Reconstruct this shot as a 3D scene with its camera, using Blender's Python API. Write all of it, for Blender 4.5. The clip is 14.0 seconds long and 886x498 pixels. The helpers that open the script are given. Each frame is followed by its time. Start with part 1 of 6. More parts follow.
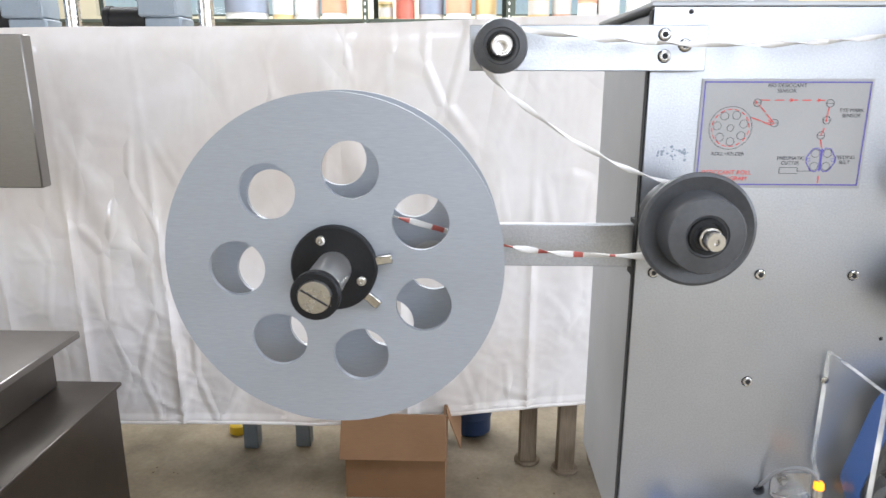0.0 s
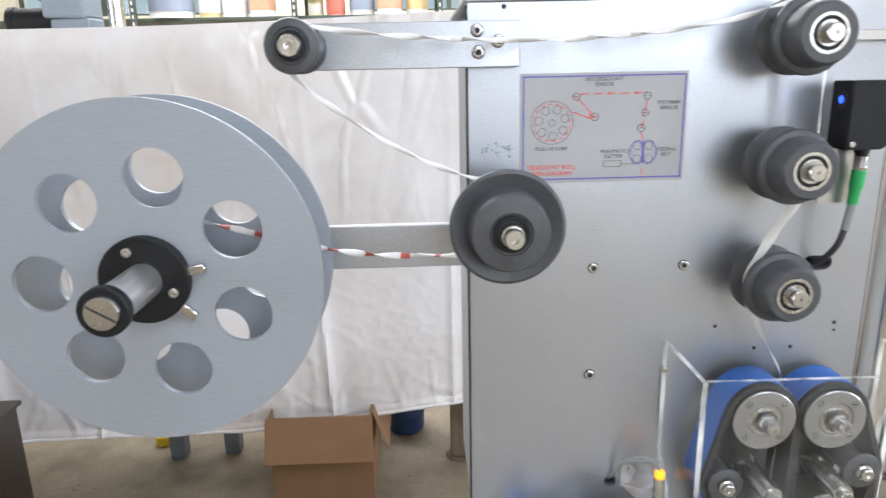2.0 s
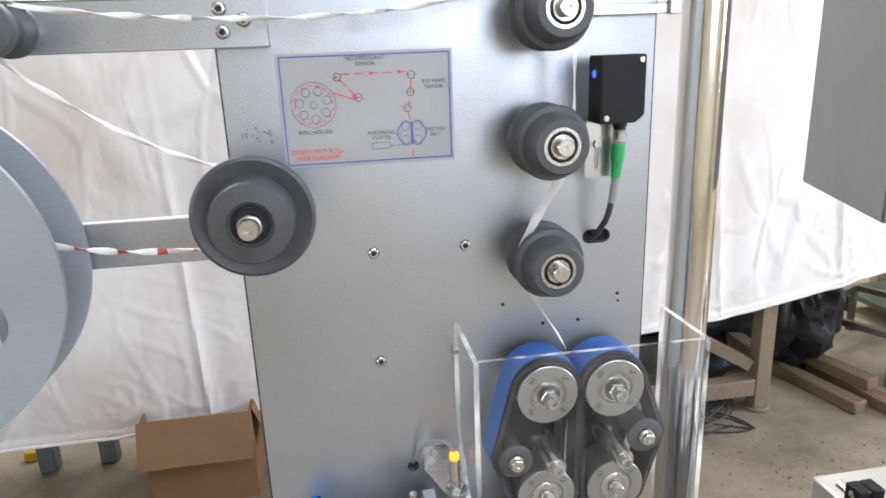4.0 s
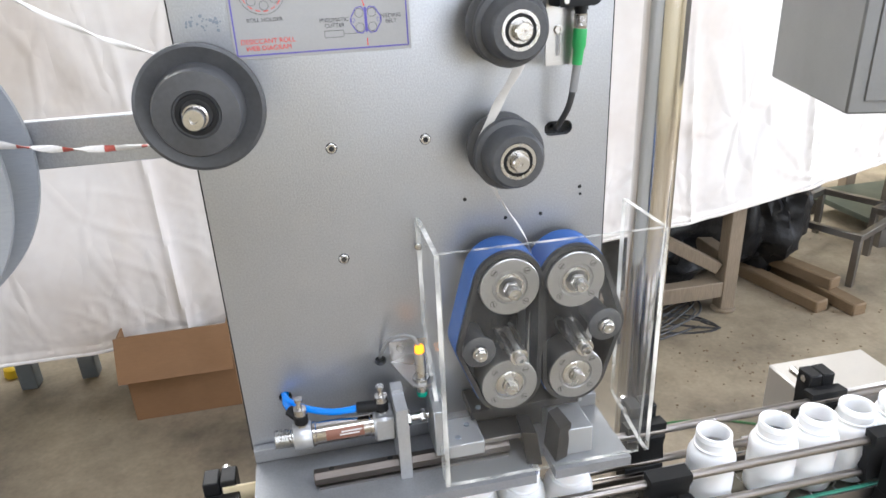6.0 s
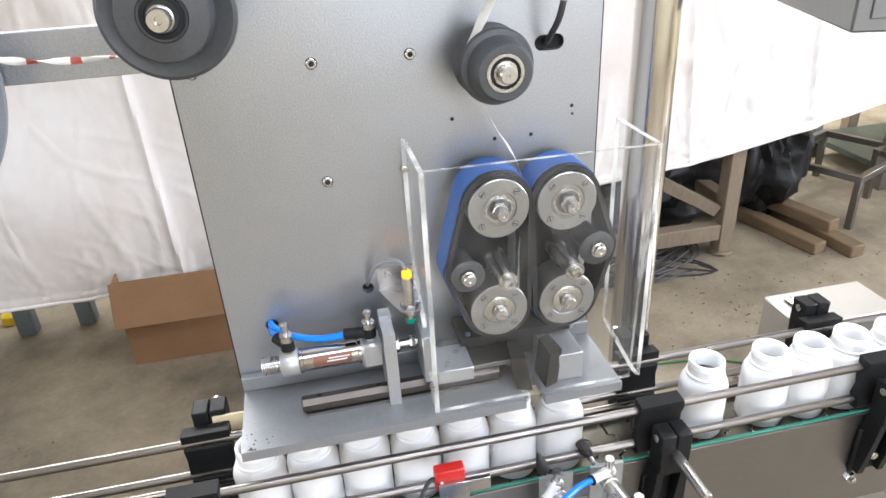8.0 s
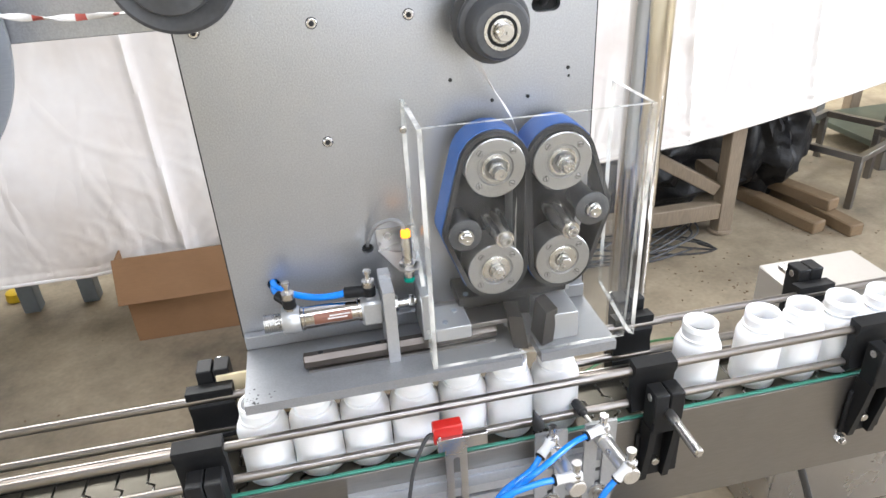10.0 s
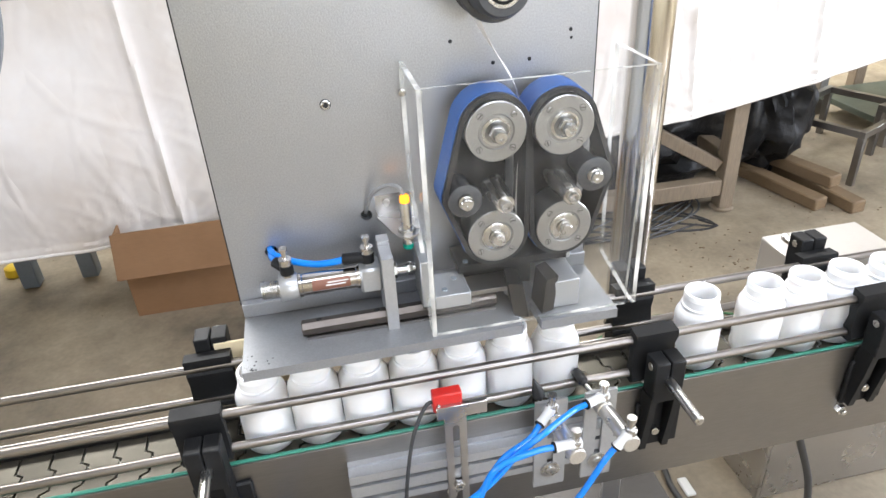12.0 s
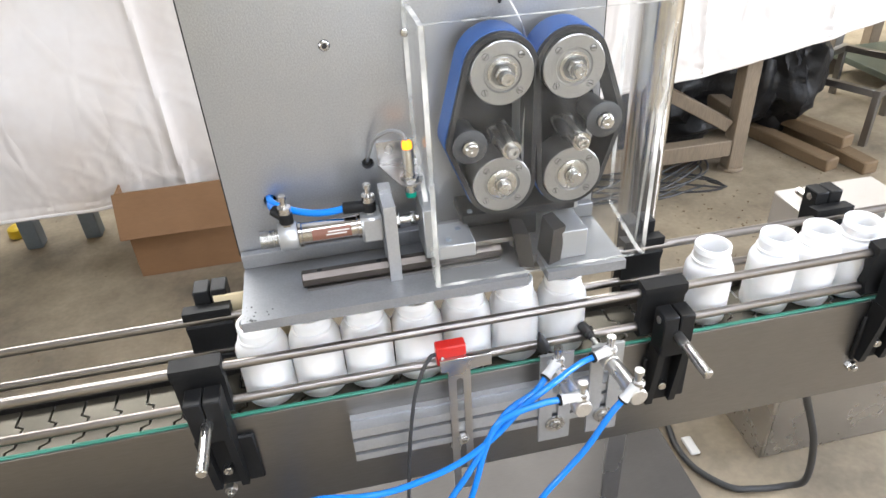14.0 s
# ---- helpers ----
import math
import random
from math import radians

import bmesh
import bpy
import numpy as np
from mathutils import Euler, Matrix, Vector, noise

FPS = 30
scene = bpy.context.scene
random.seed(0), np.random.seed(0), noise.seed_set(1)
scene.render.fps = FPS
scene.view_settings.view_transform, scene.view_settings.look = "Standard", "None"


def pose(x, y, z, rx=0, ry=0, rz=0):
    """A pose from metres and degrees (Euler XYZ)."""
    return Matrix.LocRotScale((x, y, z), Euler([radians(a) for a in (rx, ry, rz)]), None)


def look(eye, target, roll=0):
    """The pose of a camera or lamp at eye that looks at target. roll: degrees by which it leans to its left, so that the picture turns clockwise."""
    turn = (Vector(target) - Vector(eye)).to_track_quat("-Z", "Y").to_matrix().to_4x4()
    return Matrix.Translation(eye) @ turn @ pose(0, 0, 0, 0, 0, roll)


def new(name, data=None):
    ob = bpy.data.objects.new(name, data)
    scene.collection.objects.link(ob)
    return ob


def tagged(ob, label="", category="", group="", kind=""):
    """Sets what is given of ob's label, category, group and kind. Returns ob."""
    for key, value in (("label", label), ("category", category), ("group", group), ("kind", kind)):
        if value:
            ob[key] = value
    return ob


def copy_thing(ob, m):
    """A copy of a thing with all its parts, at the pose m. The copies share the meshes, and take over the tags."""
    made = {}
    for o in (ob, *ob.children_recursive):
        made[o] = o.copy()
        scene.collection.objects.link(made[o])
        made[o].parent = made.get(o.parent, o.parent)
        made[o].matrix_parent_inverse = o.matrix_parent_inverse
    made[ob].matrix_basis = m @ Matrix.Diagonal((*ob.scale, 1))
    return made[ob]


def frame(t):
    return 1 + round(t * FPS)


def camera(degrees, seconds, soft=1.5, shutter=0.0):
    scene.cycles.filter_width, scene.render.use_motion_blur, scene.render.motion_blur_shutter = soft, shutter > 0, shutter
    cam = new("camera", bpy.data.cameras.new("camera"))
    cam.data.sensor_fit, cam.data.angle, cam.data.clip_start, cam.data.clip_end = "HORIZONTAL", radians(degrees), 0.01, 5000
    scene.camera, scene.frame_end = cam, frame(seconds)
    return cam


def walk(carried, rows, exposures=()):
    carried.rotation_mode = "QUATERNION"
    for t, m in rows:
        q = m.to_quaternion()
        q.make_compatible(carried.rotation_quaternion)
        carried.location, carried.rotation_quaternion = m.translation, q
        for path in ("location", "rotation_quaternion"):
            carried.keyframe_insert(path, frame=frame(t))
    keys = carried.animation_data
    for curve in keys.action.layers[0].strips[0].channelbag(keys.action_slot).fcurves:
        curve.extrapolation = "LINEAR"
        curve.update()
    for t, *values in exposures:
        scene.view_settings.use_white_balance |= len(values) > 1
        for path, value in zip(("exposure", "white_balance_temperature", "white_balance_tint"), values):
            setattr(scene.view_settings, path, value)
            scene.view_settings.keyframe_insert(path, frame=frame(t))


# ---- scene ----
cam = camera(66.2, 14.0, shutter=0.5)
PATH = [
    (0, (0.013, -0.701, 1.485), (-0.045, 1.236, 0.989), 0.1),
    (0.5, (0.039, -0.699, 1.487), (-0.003, 1.237, 0.986), -0.3),
    (1, (0.074, -0.697, 1.488), (0.057, 1.239, 0.985), -0.6),
    (1.5, (0.104, -0.692, 1.491), (0.122, 1.242, 0.982), -0.4),
    (2, (0.145, -0.686, 1.488), (0.212, 1.246, 0.977), -1.2),
    (2.5, (0.184, -0.686, 1.491), (0.322, 1.242, 0.976), -1.3),
    (3, (0.222, -0.689, 1.494), (0.421, 1.234, 0.979), -1.6),
    (3.5, (0.257, -0.685, 1.489), (0.517, 1.228, 0.967), -2.3),
    (4, (0.29, -0.678, 1.482), (0.6, 1.215, 0.915), -2.2),
    (4.2, (0.296, -0.674, 1.478), (0.615, 1.21, 0.889), -2.3),
    (6.3, (0.307, -0.685, 1.45), (0.655, 1.107, 0.634), -2.8),
    (6.5, (0.308, -0.686, 1.443), (0.647, 1.105, 0.621), -3.0),
    (7, (0.31, -0.68, 1.435), (0.638, 1.096, 0.576), -3.1),
    (7.5, (0.314, -0.676, 1.426), (0.642, 1.083, 0.532), -3.2),
    (8, (0.318, -0.68, 1.421), (0.649, 1.06, 0.493), -3.3),
    (8.5, (0.319, -0.69, 1.417), (0.649, 1.045, 0.478), -3.4),
    (11, (0.313, -0.708, 1.397), (0.629, 0.997, 0.401), -3.2),
    (11.5, (0.313, -0.705, 1.394), (0.633, 0.991, 0.383), -3.2),
    (12, (0.315, -0.705, 1.385), (0.627, 0.989, 0.367), -3.3),
    (12.5, (0.315, -0.702, 1.38), (0.622, 0.979, 0.341), -3.3),
    (13, (0.315, -0.702, 1.372), (0.616, 0.97, 0.317), -3.5),
    (13.5, (0.315, -0.702, 1.364), (0.608, 0.963, 0.294), -3.6),
    (14, (0.317, -0.696, 1.358), (0.599, 0.949, 0.256), -3.6),
]
walk(cam, [(t, look(eye, target, roll)) for t, eye, target, roll in PATH], [(0, 0.0, 6120, 10), (2.5, -0.09, 6090, 10), (4, -0.09, 6120, 10), (6.5, 0.09, 6220, 10), (11, 0.28, 6280, 10), (14, 0.26, 6330, 10)])

# ---------------------------------------------------------------- light
world = bpy.data.worlds.new("sky")
scene.world = world
world.use_nodes = True
wn = world.node_tree.nodes
sky = wn.new("ShaderNodeTexSky")
sky.sky_type = "NISHITA"
sky.sun_disc = False
sky.sun_elevation, sky.sun_rotation = radians(50), radians(250)
wn["Background"].inputs["Strength"].default_value = 0.12
world.node_tree.links.new(sky.outputs[0], wn["Background"].inputs["Color"])

sun = new("sun", bpy.data.lights.new("sun", "SUN"))
sun.data.energy, sun.data.angle, sun.data.color = 3.0, radians(0.5), (1.0, 0.95, 0.88)
sun.matrix_world = look((-6, -2.2, 8), (0, 0, 0))


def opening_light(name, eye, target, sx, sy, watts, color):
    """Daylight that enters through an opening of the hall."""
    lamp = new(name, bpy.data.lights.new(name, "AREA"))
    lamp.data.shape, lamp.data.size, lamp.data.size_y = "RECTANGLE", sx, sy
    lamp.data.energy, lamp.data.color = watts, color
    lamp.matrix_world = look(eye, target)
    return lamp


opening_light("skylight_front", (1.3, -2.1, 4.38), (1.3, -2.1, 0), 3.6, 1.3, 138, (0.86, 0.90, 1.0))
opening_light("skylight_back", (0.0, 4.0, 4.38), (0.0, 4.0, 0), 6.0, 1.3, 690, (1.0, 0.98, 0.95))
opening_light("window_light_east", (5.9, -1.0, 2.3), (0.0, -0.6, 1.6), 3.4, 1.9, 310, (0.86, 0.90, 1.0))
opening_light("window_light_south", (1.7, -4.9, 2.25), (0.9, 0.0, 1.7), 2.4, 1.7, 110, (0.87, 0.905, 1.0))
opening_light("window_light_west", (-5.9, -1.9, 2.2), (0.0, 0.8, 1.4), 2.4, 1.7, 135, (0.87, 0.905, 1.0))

# ---------------------------------------------------------------- helpers
ROOT = {}


def thing(name, at, label, category, group="", kind=""):
    ob = new(name)
    ob.empty_display_size = 0.02
    ob.location = at
    ROOT[ob] = Vector(at)
    return tagged(ob, label, category, group, kind)


def part(name, bm, material, parent=None, label=""):
    """Links a bmesh in world places as one mesh, under a thing or a part."""
    bm.normal_update()
    for e in bm.edges:
        e.smooth = len(e.link_faces) == 2 and e.calc_face_angle(0.0) < radians(38)
    for f in bm.faces:
        f.smooth = True
    me = bpy.data.meshes.new(name)
    bm.to_mesh(me)
    bm.free()
    for m in (material if isinstance(material, (list, tuple)) else [material]):
        me.materials.append(m)
    ob = new(name, me)
    if parent is not None:
        me.transform(Matrix.Translation(-ROOT[parent]))
        ob.parent = parent
        ROOT[ob] = ROOT[parent]
    else:
        ROOT[ob] = Vector((0, 0, 0))
    if label:
        tagged(ob, label)
    return ob


def to_axis(p, d):
    """The pose that puts local z along d, at p."""
    return Matrix.Translation(p) @ Vector(d).to_track_quat("Z", "Y").to_matrix().to_4x4()


FRONT = (0, -1, 0)


def box(bm, lo, hi, bevel=0.0, m=None, seg=1):
    lo, hi = Vector(lo), Vector(hi)
    mm = Matrix.Translation((lo + hi) / 2) @ Matrix.Diagonal((*(hi - lo), 1))
    if m is not None:
        mm = m @ mm
    g = bmesh.ops.create_cube(bm, size=1.0, matrix=mm)
    if bevel:
        es = {e for v in g["verts"] for e in v.link_edges}
        bmesh.ops.bevel(bm, geom=list(es), offset=bevel, segments=seg, affect="EDGES", profile=0.5)
    return bm


def lathe(bm, prof, m, n=40, close=True):
    """Turns (radius, height) round local z; radius 0 closes to a point."""
    rings = []
    for r, h in prof:
        if r <= 1e-6:
            rings.append([bm.verts.new(m @ Vector((0, 0, h)))])
        else:
            rings.append([bm.verts.new(m @ Vector((r * math.cos(2 * math.pi * i / n), r * math.sin(2 * math.pi * i / n), h))) for i in range(n)])
    for a, b in zip(rings, rings[1:]):
        for i in range(n):
            j = (i + 1) % n
            if len(a) == 1 and len(b) == 1:
                continue
            if len(a) == 1:
                bm.faces.new((a[0], b[j], b[i]))
            elif len(b) == 1:
                bm.faces.new((a[i], a[j], b[0]))
            else:
                bm.faces.new((a[i], a[j], b[j], b[i]))
    return bm


def cyl(bm, p, d, r, length, bevel=0.0, n=28):
    """A capped, chamfered rod from p along d."""
    b = min(bevel, r * 0.9)
    prof = [(0, 0), (r - b, 0), (r, b), (r, length - b), (r - b, length), (0, length)] if b else [(0, 0), (r, 0), (r, length), (0, length)]
    return lathe(bm, prof, to_axis(p, d), n)


def circle(cx, cy, r, n=32, start=0.0):
    return [(cx + r * math.cos(start + 2 * math.pi * i / n), cy + r * math.sin(start + 2 * math.pi * i / n)) for i in range(n)]


def slot2d(cx, cy, length, w, vertical=True, n=8):
    """A round-ended slot."""
    pts, h = [], length / 2 - w / 2
    for i in range(n + 1):
        a = math.pi * i / n
        pts.append((w / 2 * math.cos(a), h + w / 2 * math.sin(a)))
    for i in range(n + 1):
        a = math.pi + math.pi * i / n
        pts.append((w / 2 * math.cos(a), -h + w / 2 * math.sin(a)))
    return [(cx + x, cy + y) if vertical else (cx + y, cy + x) for x, y in pts]


def sheet(bm, outline, holes, m, thick):
    """A plate from an outline with holes, in local x and y, thick along local z."""
    edges = []
    for loop in (outline, *holes):
        vs = [bm.verts.new((x, y, 0)) for x, y in loop]
        edges += [bm.edges.new((vs[i], vs[(i + 1) % len(vs)])) for i in range(len(vs))]
    g = bmesh.ops.triangle_fill(bm, use_beauty=True, use_dissolve=False, edges=edges)
    faces = [f for f in g["geom"] if isinstance(f, bmesh.types.BMFace)]
    for f in faces:
        f.normal_update()
        if f.normal.z > 0:
            f.normal_flip()
    ext = bmesh.ops.extrude_face_region(bm, geom=faces)
    top = [v for v in ext["geom"] if isinstance(v, bmesh.types.BMVert)]
    bmesh.ops.translate(bm, verts=top, vec=(0, 0, thick))
    verts = {v for e in edges if e.is_valid for v in e.verts} | set(top) | {v for f in faces if f.is_valid for v in f.verts}
    bmesh.ops.transform(bm, matrix=m, verts=list(verts))
    bmesh.ops.recalc_face_normals(bm, faces=bm.faces)
    return bm


def upright(x, y, z):
    """Local x to the right, local y up, local z towards the front."""
    return Matrix.Translation((x, y, z)) @ Matrix.Rotation(radians(90), 4, "X")


def smooth_path(pts, step=6):
    pts = [Vector(p) for p in pts]
    full = [2 * pts[0] - pts[1]] + pts + [2 * pts[-1] - pts[-2]]
    out = []
    for i in range(1, len(full) - 2):
        a, b, c, d = full[i - 1:i + 3]
        for k in range(step):
            t = k / step
            out.append(0.5 * ((2 * b) + (c - a) * t + (2 * a - 5 * b + 4 * c - d) * t * t + (3 * b - a - 3 * c + d) * t ** 3))
    return out + [pts[-1]]


def tube(bm, pts, r, n=10, step=6):
    path = smooth_path(pts, step)
    rings, up = [], Vector((0.13, 0.27, 0.95))
    for i, p in enumerate(path):
        d = (path[min(i + 1, len(path) - 1)] - path[max(i - 1, 0)]).normalized()
        side = d.cross(up)
        side = side.normalized() if side.length > 1e-4 else Vector((1, 0, 0))
        up = side.cross(d).normalized()
        rings.append([bm.verts.new(p + r * (math.cos(2 * math.pi * k / n) * side + math.sin(2 * math.pi * k / n) * up)) for k in range(n)])
    for a, b in zip(rings, rings[1:]):
        for i in range(n):
            j = (i + 1) % n
            bm.faces.new((a[i], a[j], b[j], b[i]))
    bm.faces.new(rings[0][::-1])
    bm.faces.new(rings[-1])
    return bm


def hexagon(bm, p, d, across, h, hole=0.0):
    """A hexagon head, with an optional round socket."""
    m = to_axis(p, d)
    r = across / math.sqrt(3)
    prof = [(0, 0), (r, 0), (r, h * 0.85), (r * 0.9, h)]
    prof += [(hole, h), (hole, h * 0.4), (0, h * 0.4)] if hole else [(0, h)]
    return lathe(bm, prof, m, 6)


def socket_screw(name, p, parent, r=0.0052, material=None):
    """A countersunk socket-head screw in the plate."""
    bm = bmesh.new()
    m = to_axis(p, FRONT)
    lathe(bm, [(r, 0.0002), (r, 0.0022), (r * 0.86, 0.0028), (r * 0.55, 0.0028), (r * 0.5, 0.0006), (0, 0.0006)], m, 18)
    ob = part(name, bm, material or BRIGHT, parent, "bright steel socket screw")
    bm = bmesh.new()
    lathe(bm, [(r * 1.14, 0.0003), (r * 1.14, 0.0007), (r, 0.0007)], m, 18)
    part("recess", bm, SOOT, ob, "dark ring round the screw")
    bm = bmesh.new()
    lathe(bm, [(r * 0.52, 0.0029), (0, 0.0029)], m, 6)
    part("socket", bm, SOOT, ob, "dark hexagon socket")
    return ob


# ---------------------------------------------------------------- materials
def material(name, color, rough=0.5, metal=0.0, grain=0.06, scale=60.0, stain=0.12, stain_scale=4.0, bump=0.0, stretch=(1, 1, 1), stain_color=None,
             rough_var=0.1, specular=0.5, sheen=0.0, bump_scale=None, coat=0.0):
    """Base colour varied by fine grain and broad stains, with roughness and relief to match."""
    m = bpy.data.materials.new(name)
    m.use_nodes = True
    nt = m.node_tree
    n, l = nt.nodes, nt.links
    bsdf = n["Principled BSDF"]
    tex = n.new("ShaderNodeTexCoord")
    info = n.new("ShaderNodeObjectInfo")
    off = n.new("ShaderNodeVectorMath")
    off.operation = "ADD"
    mul = n.new("ShaderNodeVectorMath")
    mul.operation = "SCALE"
    comb = n.new("ShaderNodeCombineXYZ")
    for k in range(3):
        l.new(info.outputs["Random"], comb.inputs[k])
    l.new(comb.outputs[0], mul.inputs[0])
    mul.inputs["Scale"].default_value = 3.7
    l.new(tex.outputs["Object"], off.inputs[0])
    l.new(mul.outputs[0], off.inputs[1])
    mp = n.new("ShaderNodeMapping")
    mp.inputs["Scale"].default_value = stretch
    l.new(off.outputs[0], mp.inputs["Vector"])
    fine = n.new("ShaderNodeTexNoise")
    fine.inputs["Scale"].default_value, fine.inputs["Detail"].default_value = scale, 4.0
    l.new(mp.outputs[0], fine.inputs["Vector"])
    broad = n.new("ShaderNodeTexNoise")
    broad.inputs["Scale"].default_value, broad.inputs["Detail"].default_value, broad.inputs["Roughness"].default_value = stain_scale, 5.0, 0.62
    l.new(off.outputs[0], broad.inputs["Vector"])

    def scaled(sock, lo, hi):
        r = n.new("ShaderNodeMapRange")
        r.inputs["From Min"].default_value, r.inputs["From Max"].default_value = 0.22, 0.78
        r.inputs["To Min"].default_value, r.inputs["To Max"].default_value = lo, hi
        l.new(sock, r.inputs["Value"])
        return r.outputs["Result"]

    def mix(kind, fac, a, b):
        x = n.new("ShaderNodeMix")
        x.data_type, x.blend_type = "RGBA", kind
        for sock, val in ((x.inputs[0], fac), (x.inputs[6], a), (x.inputs[7], b)):
            if hasattr(val, "links"):
                l.new(val, sock)
            else:
                sock.default_value = val if not isinstance(val, tuple) else (*val, 1)
        return x.outputs[2]

    dirty = stain_color or tuple(c * 0.55 for c in color)
    base = mix("MIX", scaled(broad.outputs["Fac"], 0.0, stain), color, dirty)
    base = mix("MULTIPLY", 1.0, base, mix("MIX", scaled(fine.outputs["Fac"], 0.0, 1.0), (1 - grain,) * 3, (1.0, 1.0, 1.0)))
    l.new(base, bsdf.inputs["Base Color"])
    l.new(scaled(broad.outputs["Fac"], max(0.02, rough - rough_var), min(1, rough + rough_var)), bsdf.inputs["Roughness"])
    bsdf.inputs["Metallic"].default_value = metal
    bsdf.inputs["Specular IOR Level"].default_value = specular
    bsdf.inputs["Coat Weight"].default_value = coat
    if bump:
        bn = n.new("ShaderNodeBump")
        bn.inputs["Strength"].default_value, bn.inputs["Distance"].default_value = 1.0, bump
        l.new(fine.outputs["Fac"], bn.inputs["Height"])
        l.new(bn.outputs[0], bsdf.inputs["Normal"])
    return m


PANEL = material("satin_panel", (0.495, 0.51, 0.535), 0.35, 0.8, 0.20, 520, 0.32, 6, 0.0002, rough_var=0.1)
CASE = material("grey_sheet_metal", (0.42, 0.43, 0.44), 0.45, 0.4, 0.06, 500, 0.2, 5, 0.0001)
STEEL = material("brushed_steel", (0.56, 0.55, 0.54), 0.28, 1.0, 0.12, 90, 0.18, 6, 0.00004, stretch=(1, 14, 14), rough_var=0.08)
DARKSTEEL = material("dark_stainless", (0.10, 0.095, 0.09), 0.55, 1.0, 0.12, 70, 0.4, 3, 0.00004, stretch=(1, 10, 10), rough_var=0.1)
DULLSTEEL = material("dull_stainless", (0.31, 0.295, 0.28), 0.38, 1.0, 0.12, 70, 0.35, 3, 0.00004, stretch=(1, 10, 10), rough_var=0.1)
BRIGHT = material("bright_steel", (0.60, 0.59, 0.57), 0.27, 1.0, 0.1, 400, 0.15, 30, rough_var=0.06)
ROD = material("polished_rod", (0.30, 0.275, 0.255), 0.33, 1.0, 0.1, 60, 0.25, 9, stretch=(1, 12, 12), rough_var=0.07)
NICKEL = material("turned_nickel", (0.64, 0.62, 0.59), 0.26, 1.0, 0.2, 260, 0.15, 14, 0.00002, stretch=(1, 30, 1))
DISC = material("anodised_disc", (0.36, 0.385, 0.42), 0.42, 0.35, 0.14, 420, 0.12, 6, 0.00005, stretch=(0.25, 1, 4), rough_var=0.06)
ALU = material("milled_aluminium", (0.50, 0.51, 0.52), 0.42, 0.7, 0.1, 300, 0.2, 20, 0.00004)
PULLEY = material("turned_aluminium", (0.41, 0.41, 0.405), 0.34, 0.85, 0.15, 350, 0.15, 30, 0.00003)
NYLON = material("dark_grey_nylon", (0.058, 0.060, 0.064), 0.46, 0.0, 0.25, 240, 0.3, 30, 0.00008, stain_color=(0.10, 0.10, 0.10), rough_var=0.08)
BLACK = material("black_plastic", (0.0095, 0.0098, 0.0105), 0.52, 0.0, 0.3, 300, 0.5, 25, 0.0001, stain_color=(0.022, 0.0215, 0.021), specular=0.22)
RUBBER = material("black_rubber", (0.016, 0.016, 0.017), 0.6, 0.0, 0.3, 300, 0.4, 30, 0.0001, stain_color=(0.045, 0.043, 0.04))
SOOT = material("dark_gap", (0.02, 0.02, 0.02), 0.8, 0.0)
BLUE = material("blue_belt_fabric", (0.035, 0.13, 0.42), 0.62, 0.0, 0.2, 700, 0.25, 14, 0.0001)
HOSE = material("blue_air_hose", (0.008, 0.24, 0.85), 0.2, 0.0, 0.05, 40, 0.1, 10, coat=0.3)
GREEN = material("green_wear_strip", (0.055, 0.27, 0.19), 0.4, 0.0, 0.1, 200, 0.35, 12)
GREENPLUG = material("green_plug", (0.03, 0.36, 0.10), 0.4, 0.0, 0.08, 200, 0.1, 30)
RED = material("red_sensor_plastic", (0.55, 0.02, 0.015), 0.38, 0.0, 0.06, 200, 0.15, 30)
HDPE = material("white_hdpe", (0.93, 0.93, 0.93), 0.36, 0.0, 0.03, 250, 0.05, 20, 0.00004, rough_var=0.05)
HDPE.node_tree.nodes["Principled BSDF"].inputs["Subsurface Weight"].default_value = 0.35
HDPE.node_tree.nodes["Principled BSDF"].inputs["Subsurface Radius"].default_value = (0.006, 0.0055, 0.005)
CHAIN = material("steel_slat", (0.105, 0.096, 0.076), 0.5, 0.8, 0.12, 200, 0.35, 9, 0.00003, rough_var=0.1)
FLOORM = material("worn_concrete", (0.47, 0.39, 0.275), 0.5, 0.0, 0.22, 60, 1.0, 2.9, 0.0005, stain_color=(0.105, 0.086, 0.063), rough_var=0.2)
WALLM = material("cream_wall", (0.72, 0.66, 0.50), 0.7, 0.0, 0.05, 60, 0.2, 1.2)
CEILM = material("grey_roof_sheet", (0.60, 0.59, 0.57), 0.6, 0.0, 0.08, 20, 0.3, 1.0)
CARD = material("brown_cardboard", (0.26, 0.14, 0.065), 0.75, 0.0, 0.12, 130, 0.25, 6, 0.0002, stretch=(0.3, 0.3, 3))
WOOD = material("grey_timber", (0.27, 0.21, 0.145), 0.7, 0.0, 0.35, 40, 0.4, 5, 0.0004, stretch=(6, 6, 0.5))
POSTM = material("polished_tube", (0.74, 0.715, 0.675), 0.15, 1.0, 0.08, 60, 0.2, 6, stretch=(8, 8, 0.6), rough_var=0.06)
SMEARED = material("smeared_stainless", (0.185, 0.168, 0.15), 0.4, 1.0, 0.12, 70, 0.4, 3, 0.00004, stretch=(1, 10, 10), rough_var=0.12)
CHROME = material("polished_barrel", (0.46, 0.43, 0.40), 0.14, 1.0, 0.1, 200, 0.2, 20, rough_var=0.05)
